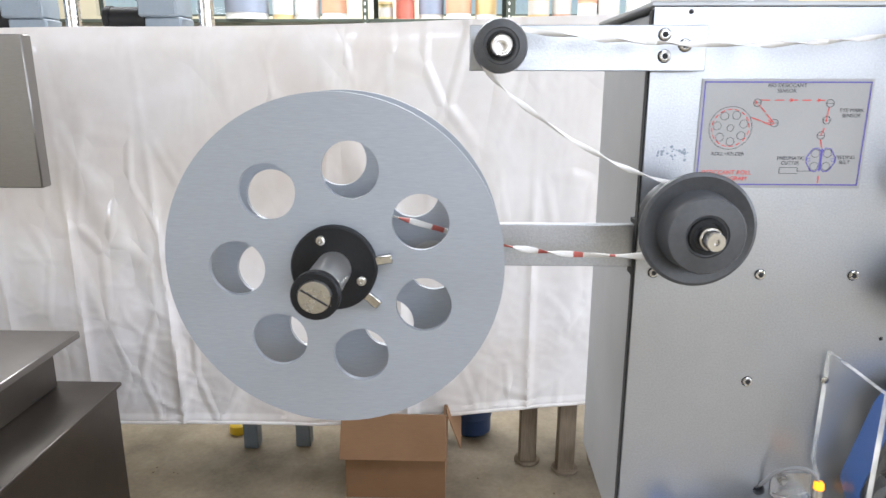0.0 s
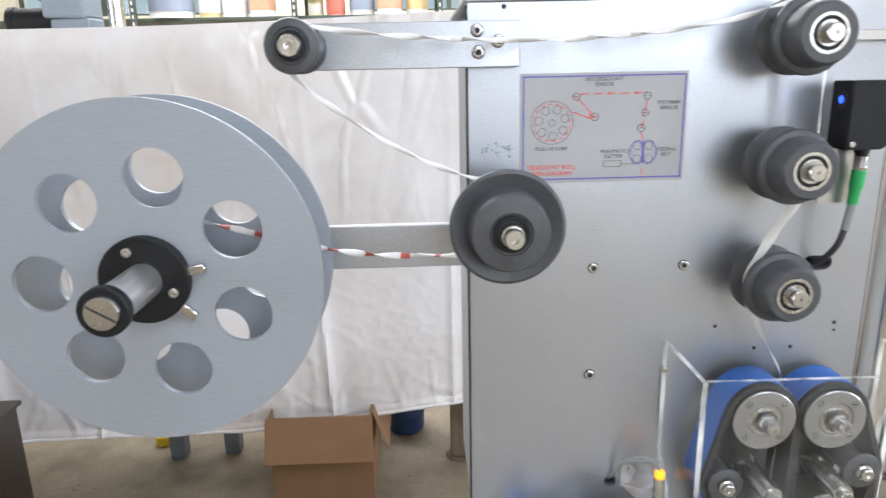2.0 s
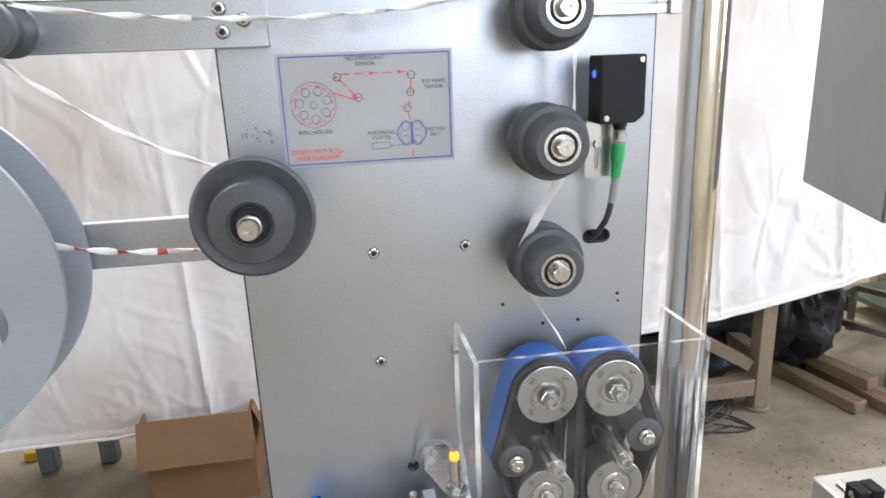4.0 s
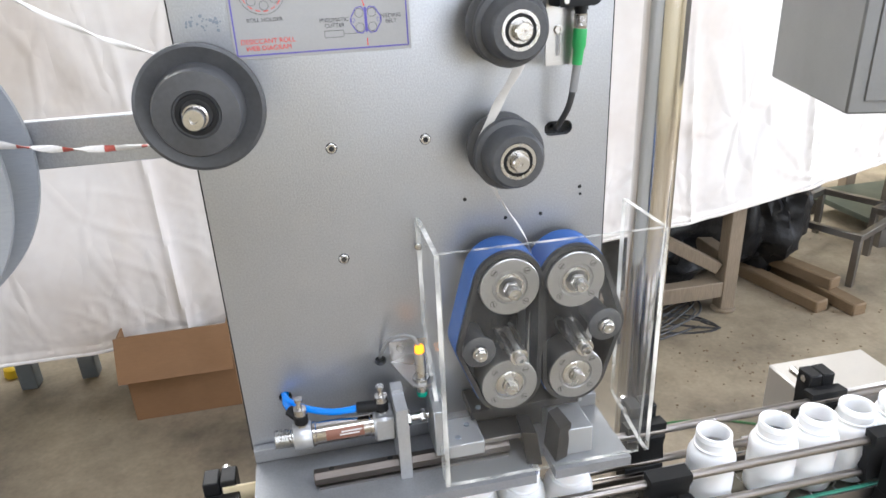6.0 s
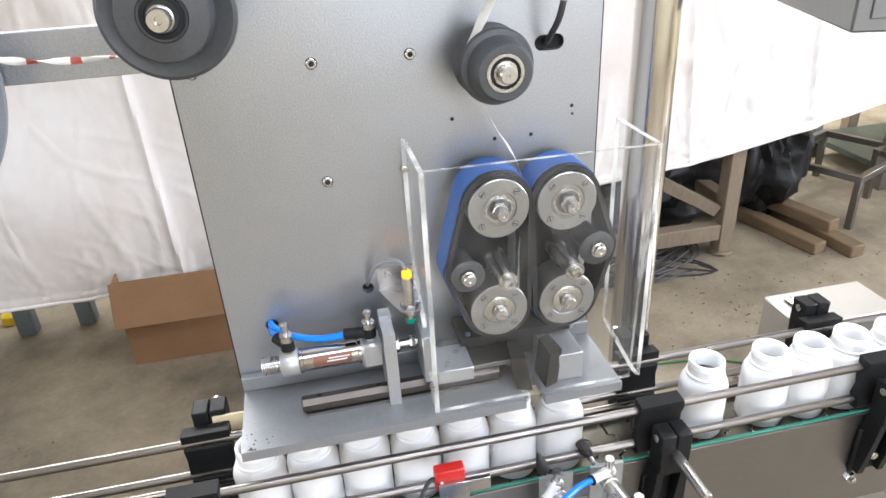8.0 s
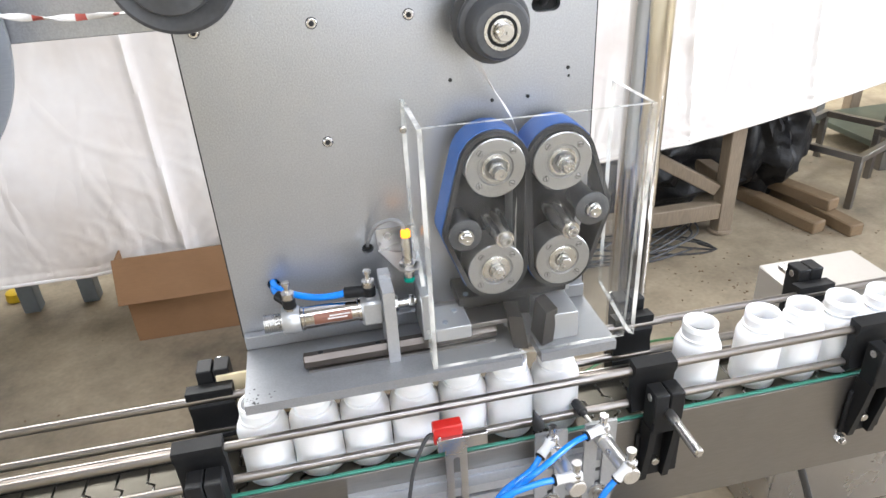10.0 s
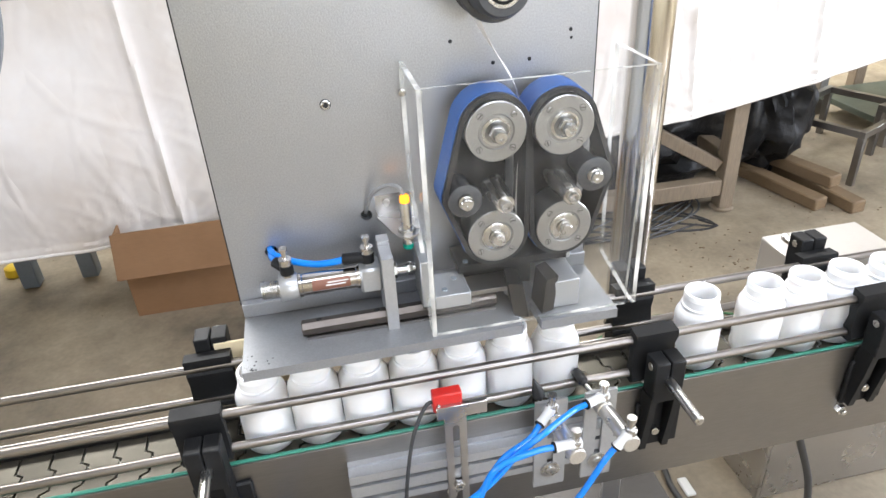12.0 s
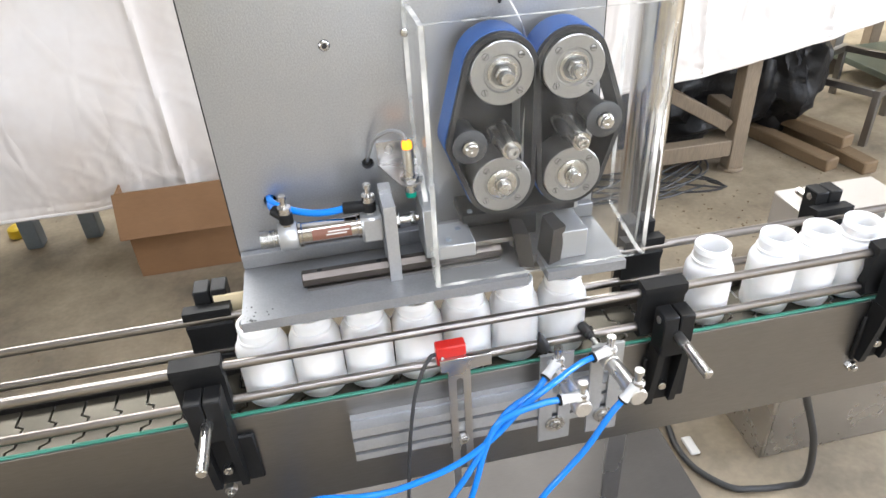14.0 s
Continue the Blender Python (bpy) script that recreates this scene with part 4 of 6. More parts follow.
# ---------------------------------------------------------------- cutter: cylinder, slide, chute, proximity sensor
cylr = thing("air_cylinder", (0.30, -0.05, 0.914), "stainless pneumatic cylinder with flow valves, bolted to the base plate", "cylinder")
CY, CZ = -0.05, 0.973
bm = bmesh.new()
prof = [(0, 0)]
for k in range(9):
    prof += [(0.0105, 0.0022 * k), (0.0094, 0.0022 * k + 0.0011)]
lathe(bm, prof + [(0.0094, 0.021), (0, 0.021)], to_axis((0.230, CY, CZ), (1, 0, 0)), 26)
part("threaded_end", bm, BRIGHT, cylr, "threaded steel end")
bm = bmesh.new()
lathe(bm, [(0, 0), (0.0150, 0), (0.0158, 0.001), (0.0158, 0.019), (0.0150, 0.020), (0, 0.020)], to_axis((0.250, CY, CZ), (1, 0, 0)) @ Matrix.Rotation(radians(22.5), 4, "Z"), 8)
part("rear_cap", bm, ALU, cylr, "octagonal aluminium end cap")
bm = bmesh.new()
lathe(bm, [(0.0128, 0), (0.0138, 0.001), (0.0138, 0.004), (0.0128, 0.005), (0.0128, 0.064), (0.0138, 0.065), (0.0138, 0.068), (0.0128, 0.069)], to_axis((0.270, CY, CZ), (1, 0, 0)), 40)
body = part("barrel", bm, CHROME, cylr, "polished stainless barrel")
bm = bmesh.new()
for i in range(7):
    a0, a1 = radians(-12 + 8 * i), radians(-4 + 8 * i)
    r = 0.0131
    q = [bm.verts.new((x, CY - r * math.cos(a), CZ + r * math.sin(a))) for x, a in ((0.285, a0), (0.327, a0), (0.327, a1), (0.285, a1))]
    bm.faces.new(q)
part("rating_label", bm, material("brown_foil_label", (0.22, 0.10, 0.07), 0.35, 0.3), body, "brown printed rating label")
bm = bmesh.new()
for z0, x0, x1 in ((0.0055, 0.302, 0.325), (0.0025, 0.300, 0.322)):
    a = math.asin((z0) / 0.0134)
    box(bm, (x0, CY - 0.0134 * math.cos(a) - 0.0003, CZ + z0 - 0.0007), (x1, CY - 0.0134 * math.cos(a) + 0.0004, CZ + z0 + 0.0007))
part("print_bar", bm, WHITEP, body, "pale unreadable print")
bm = bmesh.new()
box(bm, (0.338, CY - 0.0155, CZ - 0.0155), (0.3625, CY + 0.0155, CZ + 0.0155), 0.003)
part("front_cap", bm, ALU, cylr, "square aluminium end cap")
bm = bmesh.new()
sheet(bm, [(-0.082, 0.9145), (-0.028, 0.9145), (-0.028, 1.006), (-0.034, 1.006), (-0.034, 1.013), (-0.05, 1.013), (-0.05, 1.008), (-0.082, 1.008)], [], Matrix(((0, 0, 1, 0.362), (1, 0, 0, 0), (0, 1, 0, 0), (0, 0, 0, 1))), 0.013)
part("mounting_block", bm, ALU, cylr, "grey aluminium mounting block")
bm = bmesh.new()
cyl(bm, (0.375, CY, CZ), (1, 0, 0), 0.005, 0.028, 0.001, 20)
hexagon(bm, (0.376, CY, CZ), (1, 0, 0), 0.016, 0.005)
hexagon(bm, (0.393, CY, CZ), (1, 0, 0), 0.013, 0.006)
part("piston_rod", bm, BRIGHT, cylr, "steel piston rod and nuts")
for x in (0.2605, 0.3495):
    bm = bmesh.new()
    lathe(bm, [(0, 0), (0.007, 0), (0.007, 0.006), (0, 0.006)], to_axis((x, CY, CZ + 0.0145), (0, 0, 1)), 6)
    lathe(bm, [(0.0056, 0), (0.0056, 0.009), (0.0072, 0.009), (0.0072, 0.016), (0.003, 0.017), (0.003, 0.025), (0.0045, 0.025), (0.0045, 0.029), (0, 0.029)], to_axis((x, CY, CZ + 0.0205), (0, 0, 1)), 16)
    v = part("flow_valve", bm, NICKEL, cylr, "nickel flow valve")
    bm = bmesh.new()
    lathe(bm, [(0.0066, 0), (0.0076, 0.001), (0.0076, 0.011), (0.0066, 0.012)], to_axis((x, CY, CZ + 0.017), (0, 0, 1)), 20)
    if x < 0.3:
        cyl(bm, (x, CY, CZ + 0.023), (-0.6, 0.55, 0.25), 0.0062, 0.018, 0.001, 16)
    else:
        cyl(bm, (x, CY, CZ + 0.023), (-1, 0.1, 0.0), 0.0066, 0.028, 0.001, 16)
    part("elbow", bm, BLACK, v, "black push-in elbow")
bm = bmesh.new()
tube(bm, [(0.243, 0.01, 0.993), (0.2435, -0.012, 0.993), (0.247, -0.026, 0.996), (0.2515, -0.040, 0.9985)], 0.0040, 12)
part("hose", bm, HOSE, cylr, "bright blue air hose")
bm = bmesh.new()
tube(bm, [(0.2415, 0.012, 0.995), (0.2455, -0.010, 0.996), (0.262, -0.026, 0.993), (0.290, -0.037, 0.9895), (0.312, -0.044, 0.9925), (0.326, -0.047, 0.996)], 0.0040, 12)
part("hose", bm, HOSE, cylr, "bright blue air hose")

rail = thing("slide_rail", (0.34, -0.06, 0.914), "dull round steel slide rail lying along the base plate", "rail")
bm = bmesh.new()
lathe(bm, [(0, 0), (0.0085, 0), (0.0095, 0.001), (0.0095, 0.225), (0.0085, 0.226), (0, 0.226)], to_axis((0.266, -0.067, 0.926), (1, 0, 0)) @ Matrix.Rotation(radians(22.5), 4, "Z"), 8)
part("bar", bm, RAILM, rail)
for x in (0.286, 0.352, 0.43):
    bm = bmesh.new()
    lathe(bm, [(0.0032, 0.0), (0.0028, 0.0003), (0, 0.0003)], to_axis((x, -0.067, 0.9349), (0, 0, 1)), 14)
    part("hole", bm, SOOT, rail, "dark drilled hole")
bm = bmesh.new()
box(bm, (0.27, -0.075, 0.9142), (0.49, -0.059, 0.9175))
part("seat", bm, DULLSTEEL, rail)

blk = thing("cutter_slide", (0.42, -0.06, 0.93), "grey aluminium cutter slide on the rail", "slide")
bm = bmesh.new()
box(bm, (0.4035, -0.080, 0.936), (0.4175, -0.032, 0.996), 0.001)
box(bm, (0.4170, -0.088, 0.936), (0.458, -0.040, 0.953), 0.001)
part("block", bm, ALU, blk)
for x, y in ((0.43, -0.075), (0.445, -0.055)):
    bm = bmesh.new()
    lathe(bm, [(0.0035, 0), (0.0035, 0.001), (0.0018, 0.001), (0, 0.0003)], to_axis((x, y, 0.953), (0, 0, 1)), 14)
    part("screw", bm, GREYPAINT, blk)
bm = bmesh.new()
box(bm, (0.458, -0.078, 0.940), (0.508, -0.045, 0.946), 0.0005)
part("blade", bm, DULLSTEEL, blk, "flat steel cutter blade")

plate = thing("cutter_bed", (0.52, -0.03, 0.914), "black-oxide cutter bed with screws under the belts", "cutter")
bm = bmesh.new()
box(bm, (0.452, -0.052, 0.955), (0.585, -0.004, 0.966), 0.001)
box(bm, (0.458, -0.030, 0.9145), (0.585, -0.004, 0.955), 0.001)
part("bed", bm, BLACK, plate)
for x, y in ((0.462, -0.045), (0.485, -0.046), (0.56, -0.045), (0.576, -0.02)):
    bm = bmesh.new()
    lathe(bm, [(0.0032, 0), (0.0032, 0.002), (0.0016, 0.002), (0, 0.0008)], to_axis((x, y, 0.966), (0, 0, 1)), 14)
    part("screw", bm, GREYPAINT, plate)
bm = bmesh.new()
box(bm, (0.545, -0.092, 0.9145), (0.586, -0.034, 0.950), 0.001)
box(bm, (0.578, -0.045, 0.95), (0.592, -0.030, 0.978), 0.001)
part("counter_block", bm, ALU, plate, "grey aluminium counter block")
bm = bmesh.new()
for s in (-1, 1):
    prof = [(0.5305 + s * 0.008, -0.1), (0.5305 + s * 0.024, -0.094), (0.5305 + s * 0.020, -0.060), (0.5305 + s * 0.006, -0.066)]
    q0 = [bm.verts.new((x, y, 0.9145)) for x, y in prof]
    q1 = [bm.verts.new((x + s * 0.006, y + 0.004, 0.957)) for x, y in prof]
    for k in range(4):
        bm.faces.new((q0[k], q0[(k + 1) % 4], q1[(k + 1) % 4], q1[k]))
    bm.faces.new(q1)
    bm.faces.new(q0)
bmesh.ops.recalc_face_normals(bm, faces=bm.faces)
part("chute_jaw", bm, DARKSTEEL, plate, "dark steel faceted chute jaws")
bm = bmesh.new()
box(bm, (0.452, -0.060, 0.918), (0.4575, -0.052, 0.932), 0.0008)
part("green_clip", bm, GREENPLUG, plate, "small green clip")

prox = thing("proximity_sensor", (0.395, -0.02, 1.03), "nickel proximity sensor with an orange light on a bent bracket", "sensor")
bm = bmesh.new()
sheet(bm, [(0.368, 1.018), (0.413, 1.018), (0.413, 1.046), (0.368, 1.046)], [], upright(0, -0.0002, 0), 0.002)
q = [(0.368, -0.001), (0.413, -0.001), (0.413, -0.040), (0.408, -0.056), (0.397, -0.061), (0.386, -0.056), (0.380, -0.040)]
sheet(bm, q, [circle(0.397, -0.046, 0.0066, 18)], Matrix.Translation((0, 0, 1.017)), 0.002)
part("bracket", bm, STEEL, prox, "bent steel bracket")
bm = bmesh.new()
lathe(bm, [(0.0045, 0), (0.0045, 0.003), (0.0024, 0.003), (0, 0.001)], to_axis((0.381, -0.002, 1.036), FRONT), 14)
part("screw", bm, BRIGHT, prox)
bm = bmesh.new()
lathe(bm, [(0, 0), (0.006, 0), (0.006, 0.048), (0.0052, 0.050), (0.0052, 0.052)], to_axis((0.397, -0.046, 1.004), (0, 0, 1)), 26)
part("barrel", bm, NICKEL, prox)
bm = bmesh.new()
lathe(bm, [(0.0054, 0), (0.0054, 0.006), (0.004, 0.008), (0, 0.008)], to_axis((0.397, -0.046, 1.0555), (0, 0, 1)), 20)
part("light", bm, LED_ORANGE, prox, "orange status light")
bm = bmesh.new()
lathe(bm, [(0.0061, 0), (0.0102, 0), (0.0102, 0.004), (0.0061, 0.004)], to_axis((0.397, -0.046, 1.0192), (0, 0, 1)), 6)
lathe(bm, [(0.0061, 0), (0.0102, 0), (0.0102, 0.004), (0.0061, 0.004)], to_axis((0.397, -0.046, 1.0128), (0, 0, 1)), 6)
part("nut", bm, BRIGHT, prox)
bm = bmesh.new()
lathe(bm, [(0, 0), (0.0058, 0), (0.0062, 0.001), (0.0062, 0.006), (0, 0.006)], to_axis((0.397, -0.046, 0.9985), (0, 0, 1)), 20)
part("sensing_tip", bm, material("teal_cap", (0.0, 0.32, 0.22), 0.4), prox, "teal sensing cap")
bm = bmesh.new()
tube(bm, [(0.397, -0.044, 1.062), (0.392, -0.040, 1.071), (0.380, -0.030, 1.070), (0.366, -0.016, 1.056), (0.359, -0.006, 1.036), (0.357, 0.008, 1.022)], 0.0022, 8)
part("cable", bm, GREYCABLE, prox, "thin grey cable")

# ---------------------------------------------------------------- acrylic guard
guard = thing("clear_guard", (0.525, -0.112, 0.914), "clear acrylic three-sided guard with pale cut edges, slightly scratched", "guard")


def acrylic_panel(name, outline, m, thick):
    bm = bmesh.new()
    sheet(bm, outline, [], Matrix.Identity(4), thick)
    for f in bm.faces:
        f.normal_update()
        f.material_index = 0 if abs(f.normal.z) > 0.9 else 1
    bmesh.ops.transform(bm, matrix=m, verts=bm.verts)
    ob = part(name, bm, [ACRYLIC, ACRYLIC_EDGE], guard)
    ob.visible_shadow = True


acrylic_panel("front_sheet", [(0.4135, 0.9145), (0.6375, 0.9145), (0.6445, 1.1945), (0.4135, 1.1965)], upright(0, -0.1025, 0), 0.005)
side = Matrix(((0, 0, 1, 0), (1, 0, 0, 0), (0, 1, 0, 0), (0, 0, 0, 1)))
acrylic_panel("side_sheet", [(-0.1075, 0.9145), (-0.092, 0.9145), (-0.068, 0.985), (-0.004, 1.068), (-0.004, 1.1965), (-0.1075, 1.1965)], Matrix.Translation((0.408, 0, 0)) @ side, 0.005)
acrylic_panel("side_sheet", [(-0.1075, 0.9145), (-0.092, 0.9145), (-0.012, 0.932), (-0.012, 1.1935), (-0.1075, 1.1945)], Matrix.Translation((0.6452, 0, 0)) @ side, 0.005)
bm = bmesh.new()
lathe(bm, [(0.004, 0), (0.004, 0.002), (0, 0.003)], to_axis((0.4095, -0.004, 1.163), FRONT), 12)
part("screw", bm, BRIGHT, guard)

# ---------------------------------------------------------------- conveyor
CX0, CX1, BY, TOP = -0.95, 2.05, -0.045, 0.752
conv = thing("conveyor", (0.5, BY, 0), "stainless slat-chain conveyor with round guide rails and green wear strips", "conveyor")
bm = bmesh.new()
box(bm, (CX0, -0.1, 0.600), (CX1, -0.097, 0.768), 0.0006)
box(bm, (CX0, -0.0975, 0.600), (CX1, -0.075, 0.603))
part("front_side", bm, DULLSTEEL, conv, "dull stainless side panel")
bm = bmesh.new()
box(bm, (CX0, 0.007, 0.600), (CX1, 0.010, 0.768), 0.0006)
part("rear_side", bm, DULLSTEEL, conv, "dull stainless side panel")
bm = bmesh.new()
box(bm, (CX0, -0.0968, 0.7585), (CX1, -0.0915, 0.7695), 0.001)
part("wear_strip", bm, GREEN, conv, "green plastic wear strip")
bm = bmesh.new()
box(bm, (CX0, 0.0005, 0.7585), (CX1, 0.0068, 0.7675), 0.001)
part("edge_strip", bm, RAILM, conv, "dark steel edge strip")
bm = bmesh.new()
box(bm, (CX0, -0.09, 0.735), (CX1, 0.0, 0.7478))
part("slide_bed", bm, BRIGHT, conv, "bright steel slide bed")
bm = bmesh.new()
box(bm, (0.150, 0.0104, 0.70), (0.236, 0.0144, 0.868), 0.001)
part("guide_board", bm, CREAM, conv, "cream guide board")
RODS = ((-0.0855, 0.8385), (-0.0855, 0.7855), (-0.0045, 0.847), (-0.0045, 0.797))
for y, z in RODS:
    bm = bmesh.new()
    cyl(bm, (CX0, y, z), (1, 0, 0), 0.0056, CX1 - CX0, 0.001, 20)
    part("guide_rail", bm, ROD, conv, "polished round guide rail")
for x in (-0.6, 1.75):
    for y in (-0.088, -0.002):
        bm = bmesh.new()
        box(bm, (x - 0.02, y - 0.008, 0.03), (x + 0.02, y + 0.008, 0.62), 0.002)
        leg = part("leg", bm, DULLSTEEL, conv)
        bm = bmesh.new()
        cyl(bm, (x, y, 0.0), (0, 0, 1), 0.03, 0.03, 0.006, 24)
        part("foot", bm, BLACK, leg)
for x in (0.132, 0.42, 0.997, 1.5):
    bm = bmesh.new()
    hexagon(bm, (x, -0.1, 0.655), FRONT, 0.014, 0.008)
    cyl(bm, (x, -0.108, 0.655), FRONT, 0.0042, 0.006, 0.001, 14)
    part("side_bolt", bm, BRIGHT, conv)

# slats: one plate with interlocking tongues, shared by all
bm = bmesh.new()
P, W = 0.0381, 0.0415
sheet(bm, [(0.0024, -W), (P - 0.0010, -W), (P - 0.0010, -0.024), (P + 0.0081, -0.019), (P + 0.0081, 0.010), (P - 0.0010, 0.015), (P - 0.0010, W), (0.0024, W), (0.0024, 0.0165), (0.0115, 0.0115), (0.0115, -0.0205), (0.0024, -0.0255)],
      [], Matrix.Translation((0, 0, -0.0035)), 0.0035)
for f in bm.faces:
    f.material_index = 0
edge = [(0.0, -W), (0.0, -0.0255), (0.0091, -0.0205), (0.0091, 0.0115), (0.0, 0.0165), (0.0, W)]
low = [bm.verts.new((x, y, -0.0030)) for x, y in edge]
top = [bm.verts.new((x + 0.0024, y, -0.0002)) for x, y in edge]
for k in range(len(edge) - 1):
    bm.faces.new((low[k], top[k], top[k + 1], low[k + 1])).material_index = 1
bm.normal_update()
slat_mesh = bpy.data.meshes.new("slat")
bm.to_mesh(slat_mesh)
bm.free()
slat_mesh.materials.append(CHAIN)
slat_mesh.materials.append(BRIGHT)

# ---------------------------------------------------------------- rail clamps
def rail_clamp(x, front, label):
    """A black plastic rail holder on a pin through a post block on a side bracket."""
    s = -1 if front else 1
    hb = 0.0 if front else 0.047
    rail_y = -0.0855 if front else -0.0045
    up, lo = (0.8385, 0.7855) if front else (0.847, 0.797)
    root = thing("rail_clamp", (x, rail_y, 0.75), label, "clamp", "rail clamps of the conveyor")
    # rail holder, rounded, grips both rails
    pts = [(-0.006, lo - 0.011), (0.008, lo - 0.011), (0.013, lo - 0.004), (0.009, lo + 0.008), (0.009, up - 0.008), (0.014, up + 0.004), (0.013, up + 0.014), (-0.006, up + 0.016), (-0.006, up + 0.006), (-0.002, up), (-0.006, up - 0.007), (-0.002, (up + lo) / 2), (-0.006, lo + 0.007), (-0.002, lo), (-0.006, lo - 0.005)]
    m = Matrix(((0, 0, 1, x - 0.029), (s, 0, 0, rail_y), (0, 1, 0, 0), (0, 0, 0, 1)))
    bm = bmesh.new()
    sheet(bm, pts, [], m, 0.056)
    part("rail_holder", bm, BLACK, root, "black ribbed rail holder")
    bm = bmesh.new()
    lathe(bm, [(0.004, 0), (0.004, 0.002), (0.002, 0.0022), (0, 0.0014)], to_axis((x, rail_y + s * 0.0088, (up + lo) / 2 - 0.004), (0, s, 0)), 14)
    part("holder_screw", bm, BRIGHT, root)
    # pin
    bm = bmesh.new()
    cyl(bm, (x + 0.004, rail_y + s * 0.004, 0.800 + hb), (0, s, 0), 0.0062, 0.112 if front else 0.075, 0.0015, 22)
    part("pin", bm, BRIGHT, root, "round steel pin")
    # split post block
    py = rail_y + s * 0.031
    bm = bmesh.new()
    for t in (-1, 1):
        box(bm, (x + 0.004 + (0.0008 if t > 0 else -0.020), py - 0.014, 0.786 + hb), (x + 0.004 + (0.020 if t > 0 else -0.0008), py + 0.014, 0.829 + hb), 0.0014)
    box(bm, (x - 0.016, py - 0.0135, 0.766), (x + 0.024, py + 0.0135, 0.790 + hb), 0.002)
    part("post_block", bm, BLACK, root, "black split post block")
    bm = bmesh.new()
    cyl(bm, (x - 0.016, py, 0.818 + hb), (-1, 0, 0), 0.005, 0.0015, 0.0004, 18)
    part("block_screw", bm, NICKEL, root)
    # bracket legs to the side panel, with webs
    ys = -0.1003 if front else 0.0103
    bm = bmesh.new()
    prof = [(py - ys + 0.013 * s, 0.772), (py - ys - 0.013 * s, 0.772), (s * 0.0005, 0.745), (s * 0.0005, 0.672), (s * 0.016, 0.672), (py - ys + 0.010 * s, 0.742)]
    for x0 in (x - 0.017, x + 0.015):
        sheet(bm, prof, [], Matrix(((0, 0, 1, x0), (1, 0, 0, ys), (0, 1, 0, 0), (0, 0, 0, 1))), 0.009)
    box(bm, (x - 0.022, min(ys, ys + s * 0.007), 0.668), (x + 0.042, max(ys, ys + s * 0.007), 0.745), 0.002)
    part("side_bracket", bm, BLACK, root, "black webbed side bracket")
    bm = bmesh.new()
    cyl(bm, (x + 0.004, ys + s * 0.006, 0.70), (0, s, 0), 0.006, 0.010, 0.001, 18)
    part("bracket_bolt", bm, BRIGHT, root)
    return root


for x in (-0.45, 0.135, 0.693, 1.012, 1.55):
    rail_clamp(x, True, "black plastic rail clamp with a steel pin on the conveyor side")
for x in (-0.42, 0.143, 0.705, 0.985, 1.55):
    rail_clamp(x, False, "black plastic rail clamp behind the conveyor")

# ---------------------------------------------------------------- bottles
bott = thing("bottle", (0.202, BY, TOP), "open white plastic wide-mouth bottle standing on the conveyor", "bottle", "bottles on the conveyor")
R = 0.0312
bm = bmesh.new()
lathe(bm, [(0, 0.003), (R * 0.80, 0.002), (R * 0.90, 0.0), (R * 0.965, 0.0012), (R, 0.006), (R, 0.010), (R * 0.992, 0.012), (R * 0.992, 0.068), (R, 0.070), (R, 0.074), (R * 0.97, 0.079), (R * 0.90, 0.0835), (R * 0.80, 0.0865),
           (R * 0.745, 0.088), (R * 0.735, 0.0895), (R * 0.80, 0.0905), (R * 0.80, 0.0925), (R * 0.735, 0.0935), (R * 0.735, 0.1035), (R * 0.745, 0.1042), (R * 0.735, 0.105), (R * 0.735, 0.1105), (R * 0.72, 0.1115), (R * 0.63, 0.1115), (R * 0.62, 0.1105),
           (R * 0.62, 0.088), (R * 0.80, 0.082), (R * 0.93, 0.074), (R * 0.94, 0.008), (0, 0.005)], to_axis((0.202, BY, TOP), (0, 0, 1)), 48)
part("bottle_body", bm, HDPE, bott)
for i, x in enumerate((0.2645, 0.3270, 0.3898, 0.4525, 0.5150, 0.5775, 0.782, 0.8740, 0.9365, 0.9990, 1.0620, 1.1250, 1.1880, 1.2510, 1.3140)):
    copy_thing(bott, pose(x, BY + 0.0012 * math.sin(i * 2.3), TOP, 0, 0, 47 * i))

# ---------------------------------------------------------------- bottle sensor and stop cylinders on the conveyor side
ext = thing("slotted_profile", (0.41, -0.12, 0.657), "silver slotted aluminium profile bolted to the conveyor side", "profile")
bm = bmesh.new()
pr = [(0, 0.662), (0.026, 0.662), (0.026, 0.676), (0.010, 0.676), (0.010, 0.684), (0.026, 0.684), (0.026, 0.708), (0.010, 0.708), (0.010, 0.716), (0.026, 0.716), (0.026, 0.734), (0.016, 0.734), (0.016, 0.729), (0.008, 0.729), (0.008, 0.734), (0, 0.734)]
sheet(bm, [(y, 0.686 + (z - 0.662) * 0.74) for y, z in pr], [], Matrix(((0, 0, 1, 0.291), (-1, 0, 0, -0.1003), (0, 1, 0, 0), (0, 0, 0, 1))), 0.345)
part("profile", bm, ALU, ext)

